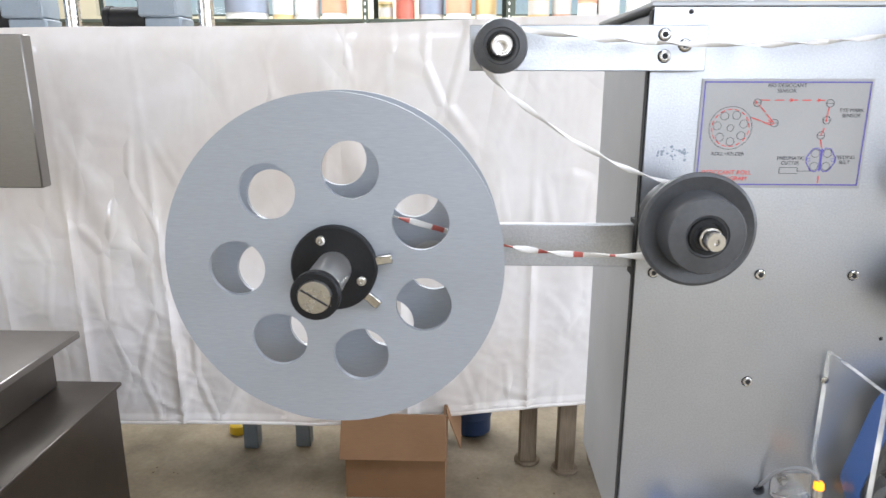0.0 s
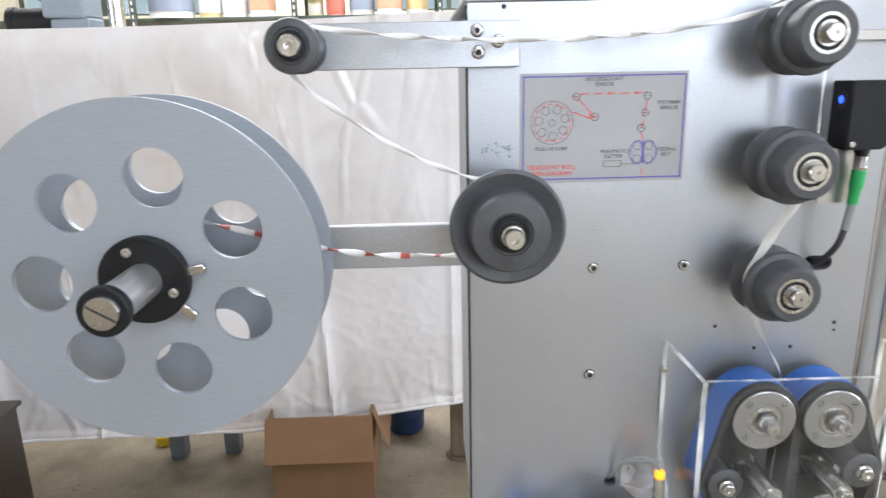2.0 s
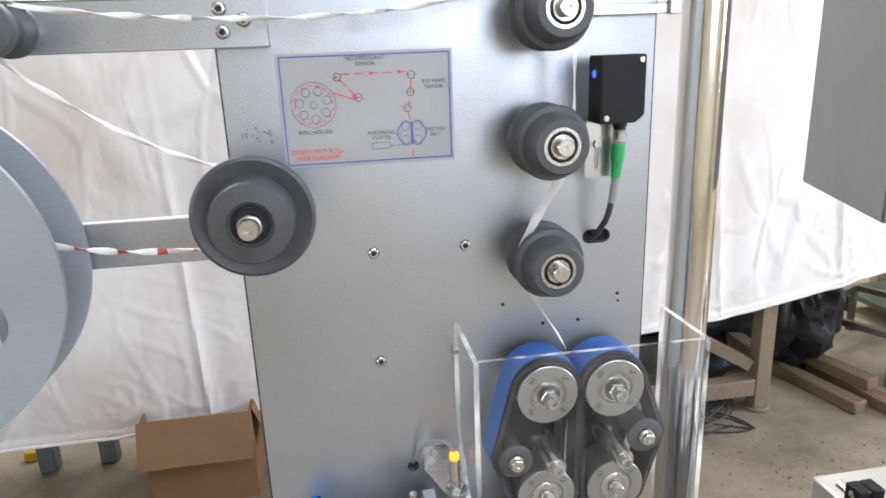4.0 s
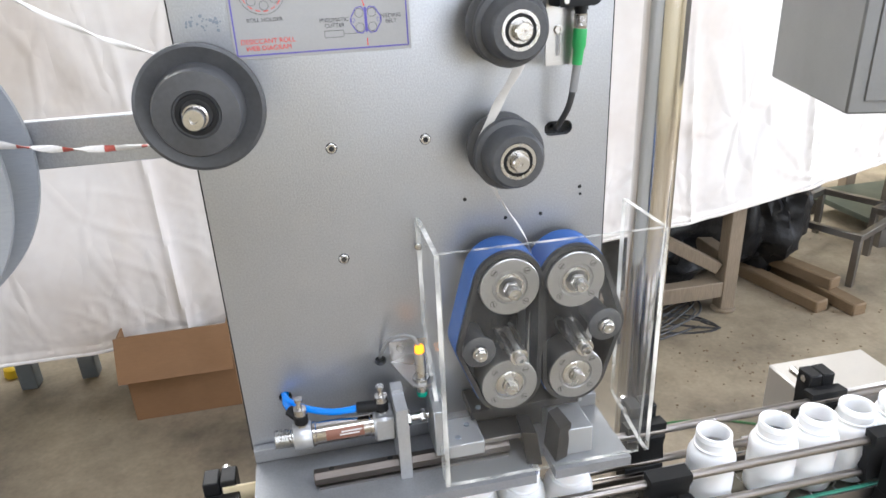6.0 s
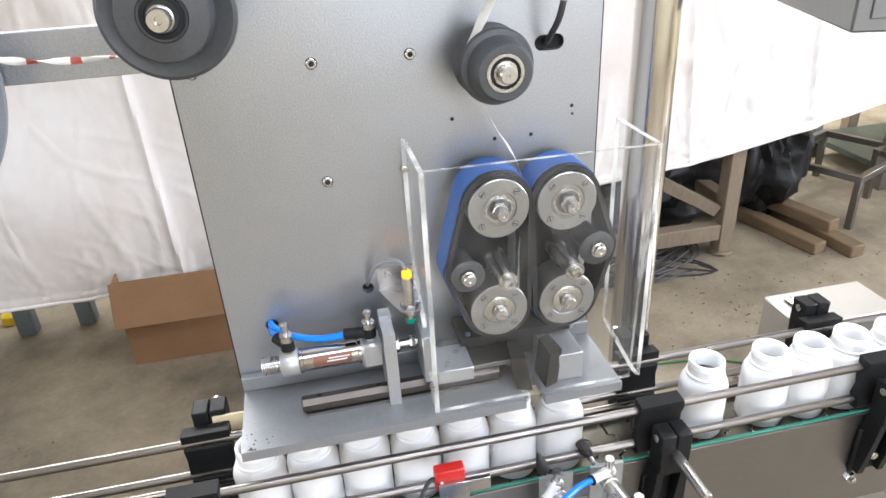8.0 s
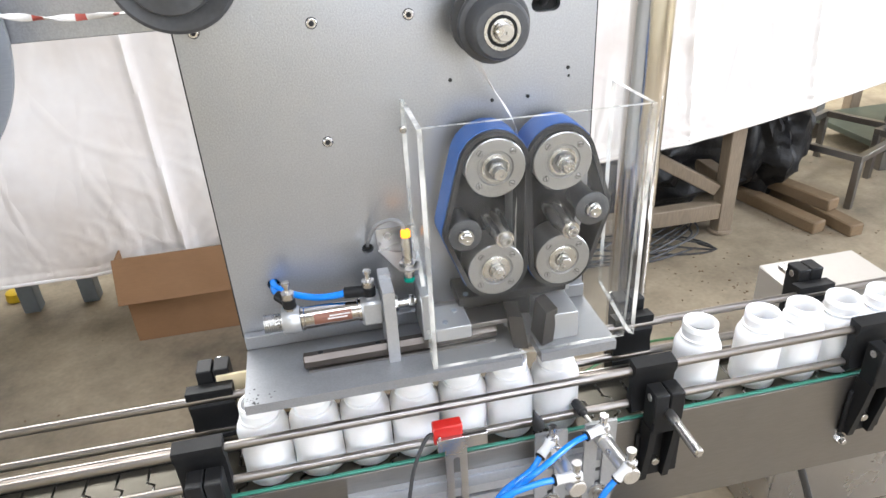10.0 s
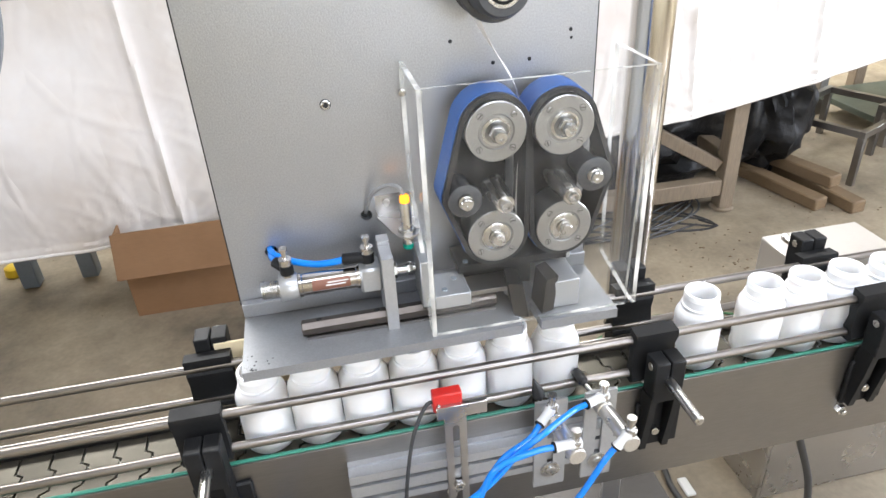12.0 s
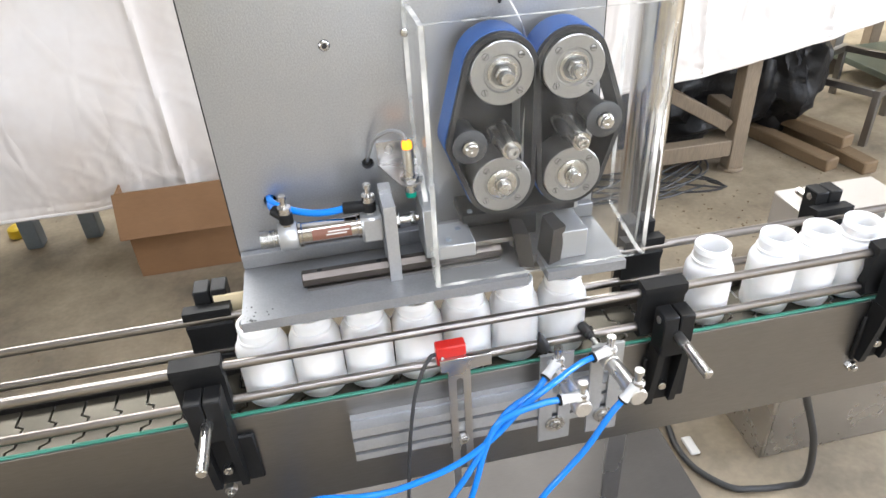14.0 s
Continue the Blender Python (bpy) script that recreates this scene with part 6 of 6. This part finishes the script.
for x, y, w, ang in ((2.60, 1.62, 0.5, 25), (3.05, 1.5, 0.7, 20)):
    st = thing("steel_stand", (x, y, 0), "low grey steel angle stand on the floor", "stand", "steel stands beside the bench")
    M = Matrix.Translation((x, y, 0)) @ Matrix.Rotation(radians(ang), 4, "Z")
    for dx in (0, w):
        for dy in (0, 0.4):
            bm = bmesh.new()
            box(bm, (dx - 0.014, dy - 0.014, 0), (dx + 0.014, dy + 0.014, 0.22), 0.001, M)
            part("leg", bm, DULLSTEEL, st)
    for lo, hi in (((-0.014, -0.014, 0.2202), (w + 0.014, 0.014, 0.25)), ((-0.014, 0.386, 0.2202), (w + 0.014, 0.414, 0.25)), ((-0.014, 0.0145, 0.2202), (0.014, 0.3855, 0.25)), ((w - 0.014, 0.0145, 0.2202), (w + 0.014, 0.3855, 0.25))):
        bm = bmesh.new()
        box(bm, lo, hi, 0.001, M)
        part("rail", bm, DULLSTEEL, st)
fr = thing("steel_rack", (3.3, 2.0, 0), "grey steel rack standing behind the bench end", "rack")
for x, y in ((3.05, 1.95), (3.05, 2.45), (3.85, 1.95), (3.85, 2.45)):
    bm = bmesh.new()
    box(bm, (x - 0.025, y - 0.025, 0), (x + 0.025, y + 0.025, 1.5), 0.003)
    part("post", bm, DULLSTEEL, fr)
for z in (0.10, 0.75, 1.47):
    bm = bmesh.new()
    box(bm, (3.02, 1.92, z), (3.88, 2.48, z + 0.03), 0.002)
    part("shelf", bm, SHELFM, fr)

# stainless machine at the far left
lm = thing("steel_machine", (-1.4, 1.2, 0), "stainless steel machine with a stepped ledge and a flat upper panel", "machine")
bm = bmesh.new()
box(bm, (-2.2, 0.50, 0.02), (-0.948, 1.012, 0.640), 0.004)
box(bm, (-2.19, 0.51, 0.0), (-0.963, 1.0, 0.022))
part("lower_body", bm, SMEARED, lm)
bm = bmesh.new()
box(bm, (-2.21, 0.485, 0.6402), (-0.938, 1.022, 0.652), 0.002)
part("lower_top", bm, SMEARED, lm)
bm = bmesh.new()
box(bm, (-2.2, 0.62, 0.6522), (-1.10, 0.99, 0.782), 0.003)
part("step", bm, SMEARED, lm)
bm = bmesh.new()
box(bm, (-2.24, 0.52, 0.7822), (-1.038, 1.022, 0.802), 0.002)
part("ledge", bm, DULLSTEEL, lm)
bm = bmesh.new()
box(bm, (-2.2, 0.99, 1.203), (-1.062, 1.03, 1.58), 0.003)
part("upper_panel", bm, DULLSTEEL, lm, "flat stainless upper panel")
bm = bmesh.new()
box(bm, (-2.19, 0.97, 0.8022), (-2.12, 1.02, 1.2028), 0.002)
box(bm, (-1.72, 0.98, 0.8022), (-1.68, 1.01, 1.2028), 0.002)
part("upright", bm, DULLSTEEL, lm)

# machine head on the bench top
mh = thing("drill_machine", (-1.3, 2.62, 1.66), "grey machine head with a black motor, standing on the bench", "machine")
bm = bmesh.new()
lathe(bm, [(0, 0), (0.055, 0), (0.06, 0.005), (0.06, 0.03), (0.055, 0.032), (0.055, 0.17), (0.06, 0.172), (0.06, 0.20), (0.05, 0.205), (0, 0.205)], to_axis((-1.66, 2.6, 1.735), (1, 0, 0)), 30)
part("motor", bm, BLACK, mh, "black finned motor")
bm = bmesh.new()
box(bm, (-1.45, 2.52, 1.63), (-1.28, 2.68, 1.74), 0.008)
box(bm, (-1.47, 2.5, 1.74), (-1.29, 2.7, 2.05), 0.01)
part("gearbox", bm, GREYPAINT, mh, "blue-grey gearbox")
bm = bmesh.new()
cyl(bm, (-1.19, 2.6, 1.63), (0, 0, 1), 0.035, 0.215, 0.004, 26)
cyl(bm, (-1.19, 2.6, 1.84), (0, 0, 1), 0.014, 0.25, 0.002, 20)
part("column", bm, BRIGHT, mh, "bright steel column")
bm = bmesh.new()
tube(bm, [(-1.46, 2.55, 1.80), (-1.52, 2.5, 1.86), (-1.50, 2.49, 1.95), (-1.42, 2.52, 2.02)], 0.008, 8)
part("cable", bm, CABLE, mh)
mh2 = copy_thing(mh, pose(-1.95, 2.64, 1.655, 0, 0, 6))

# ---------------------------------------------------------------- storage rack with paint tins
rack = thing("storage_rack", (-0.2, 5.2, 0), "dark perforated steel rack filled with tins and buckets", "rack")
for x in (-3.6, -1.95, -0.75, 0.35, 1.9):
    for y in (4.78, 5.45):
        bm = bmesh.new()
        box(bm, (x - 0.02, y - 0.02, 0), (x + 0.02, y + 0.02, 3.0), 0.001)
        up = part("upright", bm, SHELFM, rack)
        if y < 5:
            bm = bmesh.new()
            for k in range(24):
                box(bm, (x - 0.006, y - 0.0215, 1.75 + k * 0.05), (x + 0.006, y - 0.0195, 1.775 + k * 0.05))
            part("hole", bm, WHITEP, up, "row of punched holes")
for z in (0.4, 1.15, 1.88, 2.55):
    bm = bmesh.new()
    box(bm, (-3.62, 4.80, z), (1.92, 5.43, z + 0.025), 0.002)
    part("shelf", bm, SHELFM, rack)
COLORS = ((0.75, 0.75, 0.73), (0.50, 0.14, 0.10), (0.62, 0.45, 0.22), (0.74, 0.73, 0.70), (0.24, 0.27, 0.34), (0.62, 0.55, 0.30), (0.55, 0.52, 0.48), (0.62, 0.32, 0.20))
CANM = [material("tin_paint", c, 0.4, 0.1, 0.08, 60, 0.25, 8) for c in COLORS]
rnd = random.Random(21)


def tin(x, y, z, r, h, mb, ml):
    root = thing("paint_tin", (x, y, z), "round paint tin with a coloured label on the rack", "tin", "tins on the rack")
    bm = bmesh.new()
    lathe(bm, [(0, 0), (r, 0), (r, h * 0.04), (r * 0.97, h * 0.05), (r * 0.97, h * 0.94), (r, h * 0.95), (r, h), (r * 0.9, h), (r * 0.88, h * 0.97), (0, h * 0.97)], to_axis((x, y, z), (0, 0, 1)), 24)
    part("body", bm, mb, root)
    bm = bmesh.new()
    lathe(bm, [(r * 0.975, h * 0.2), (r * 0.99, h * 0.2), (r * 0.99, h * 0.78), (r * 0.975, h * 0.78)], to_axis((x, y, z), (0, 0, 1)), 24)
    part("label", bm, ml, root, "printed paper label")


x = -1.88
first = True
while x < 1.8:
    r = 0.17 if first else rnd.choice((0.06, 0.075, 0.085, 0.10))
    h = 0.24 if first else r * rnd.uniform(1.9, 2.6)
    x += r
    if min(abs(x - u) for u in (-1.95, -0.75, 0.35, 1.9)) > r * 0.6:
        tin(x, 4.92 + rnd.uniform(0, 0.05), 1.9052, r, h, CANM[0] if first or rnd.random() < 0.45 else rnd.choice(CANM), CANM[4] if first else rnd.choice(CANM))
        if not first and rnd.random() < 0.5:
            tin(x, 4.95, 1.9052 + h, r * 0.95, h * 0.7, rnd.choice(CANM), rnd.choice(CANM))
    x += r + rnd.uniform(0.0, 0.05)
    first = False

# ---------------------------------------------------------------- floor crumbs, cables
bm = bmesh.new()
rnd = random.Random(8)
for i in range(300):
    p = Vector((rnd.uniform(-1.2, 3.2), rnd.uniform(0.3, 2.4), 0.0))
    if rnd.random() < 0.5:
        p = Vector((1.9 + rnd.gauss(0, 0.28), 1.1 + rnd.gauss(0, 0.22), 0.0))
    s = rnd.uniform(0.001, 0.0045)
    box(bm, (-s, -s * 0.7, 0), (s, s * 0.7, s * 0.5), 0, Matrix.Translation(p) @ Matrix.Rotation(rnd.uniform(0, 3), 4, "Z"))
tagged(part("floor_debris", bm, PALLET), "scattered pale crumbs and flakes on the concrete floor", "debris", kind="stuff")
gc = thing("green_cable", (1.4, 1.0, 0), "thin green wire lying across the floor", "cable")
bm = bmesh.new()
tube(bm, [(1.0, 0.85, 0.004), (1.25, 0.95, 0.004), (1.5, 0.93, 0.004), (1.8, 0.80, 0.004), (2.2, 0.82, 0.004)], 0.004, 6)
part("wire", bm, material("green_wire", (0.05, 0.16, 0.05), 0.5), gc)
bc = thing("cable_heap", (1.75, 1.75, 0), "tangled dark cables on the floor under the bench", "cable")
bm = bmesh.new()
for k in range(5):
    tube(bm, [(1.5 + 0.35 * math.sin(a * 0.9 + k), 1.55 + 0.12 * math.cos(a * 1.3 + 2 * k), 0.005 + 0.010 * k) for a in range(9)], 0.0042, 6)
part("cable", bm, CABLE, bc)

# ---------------------------------------------------------------- conveyor slats
n = int((CX1 - CX0) / P) - 1
for i in range(n):
    ob = new("slat", slat_mesh)
    ob.parent = conv
    ob.location = Vector((CX0 + 0.005 + i * P, BY, TOP)) - ROOT[conv]
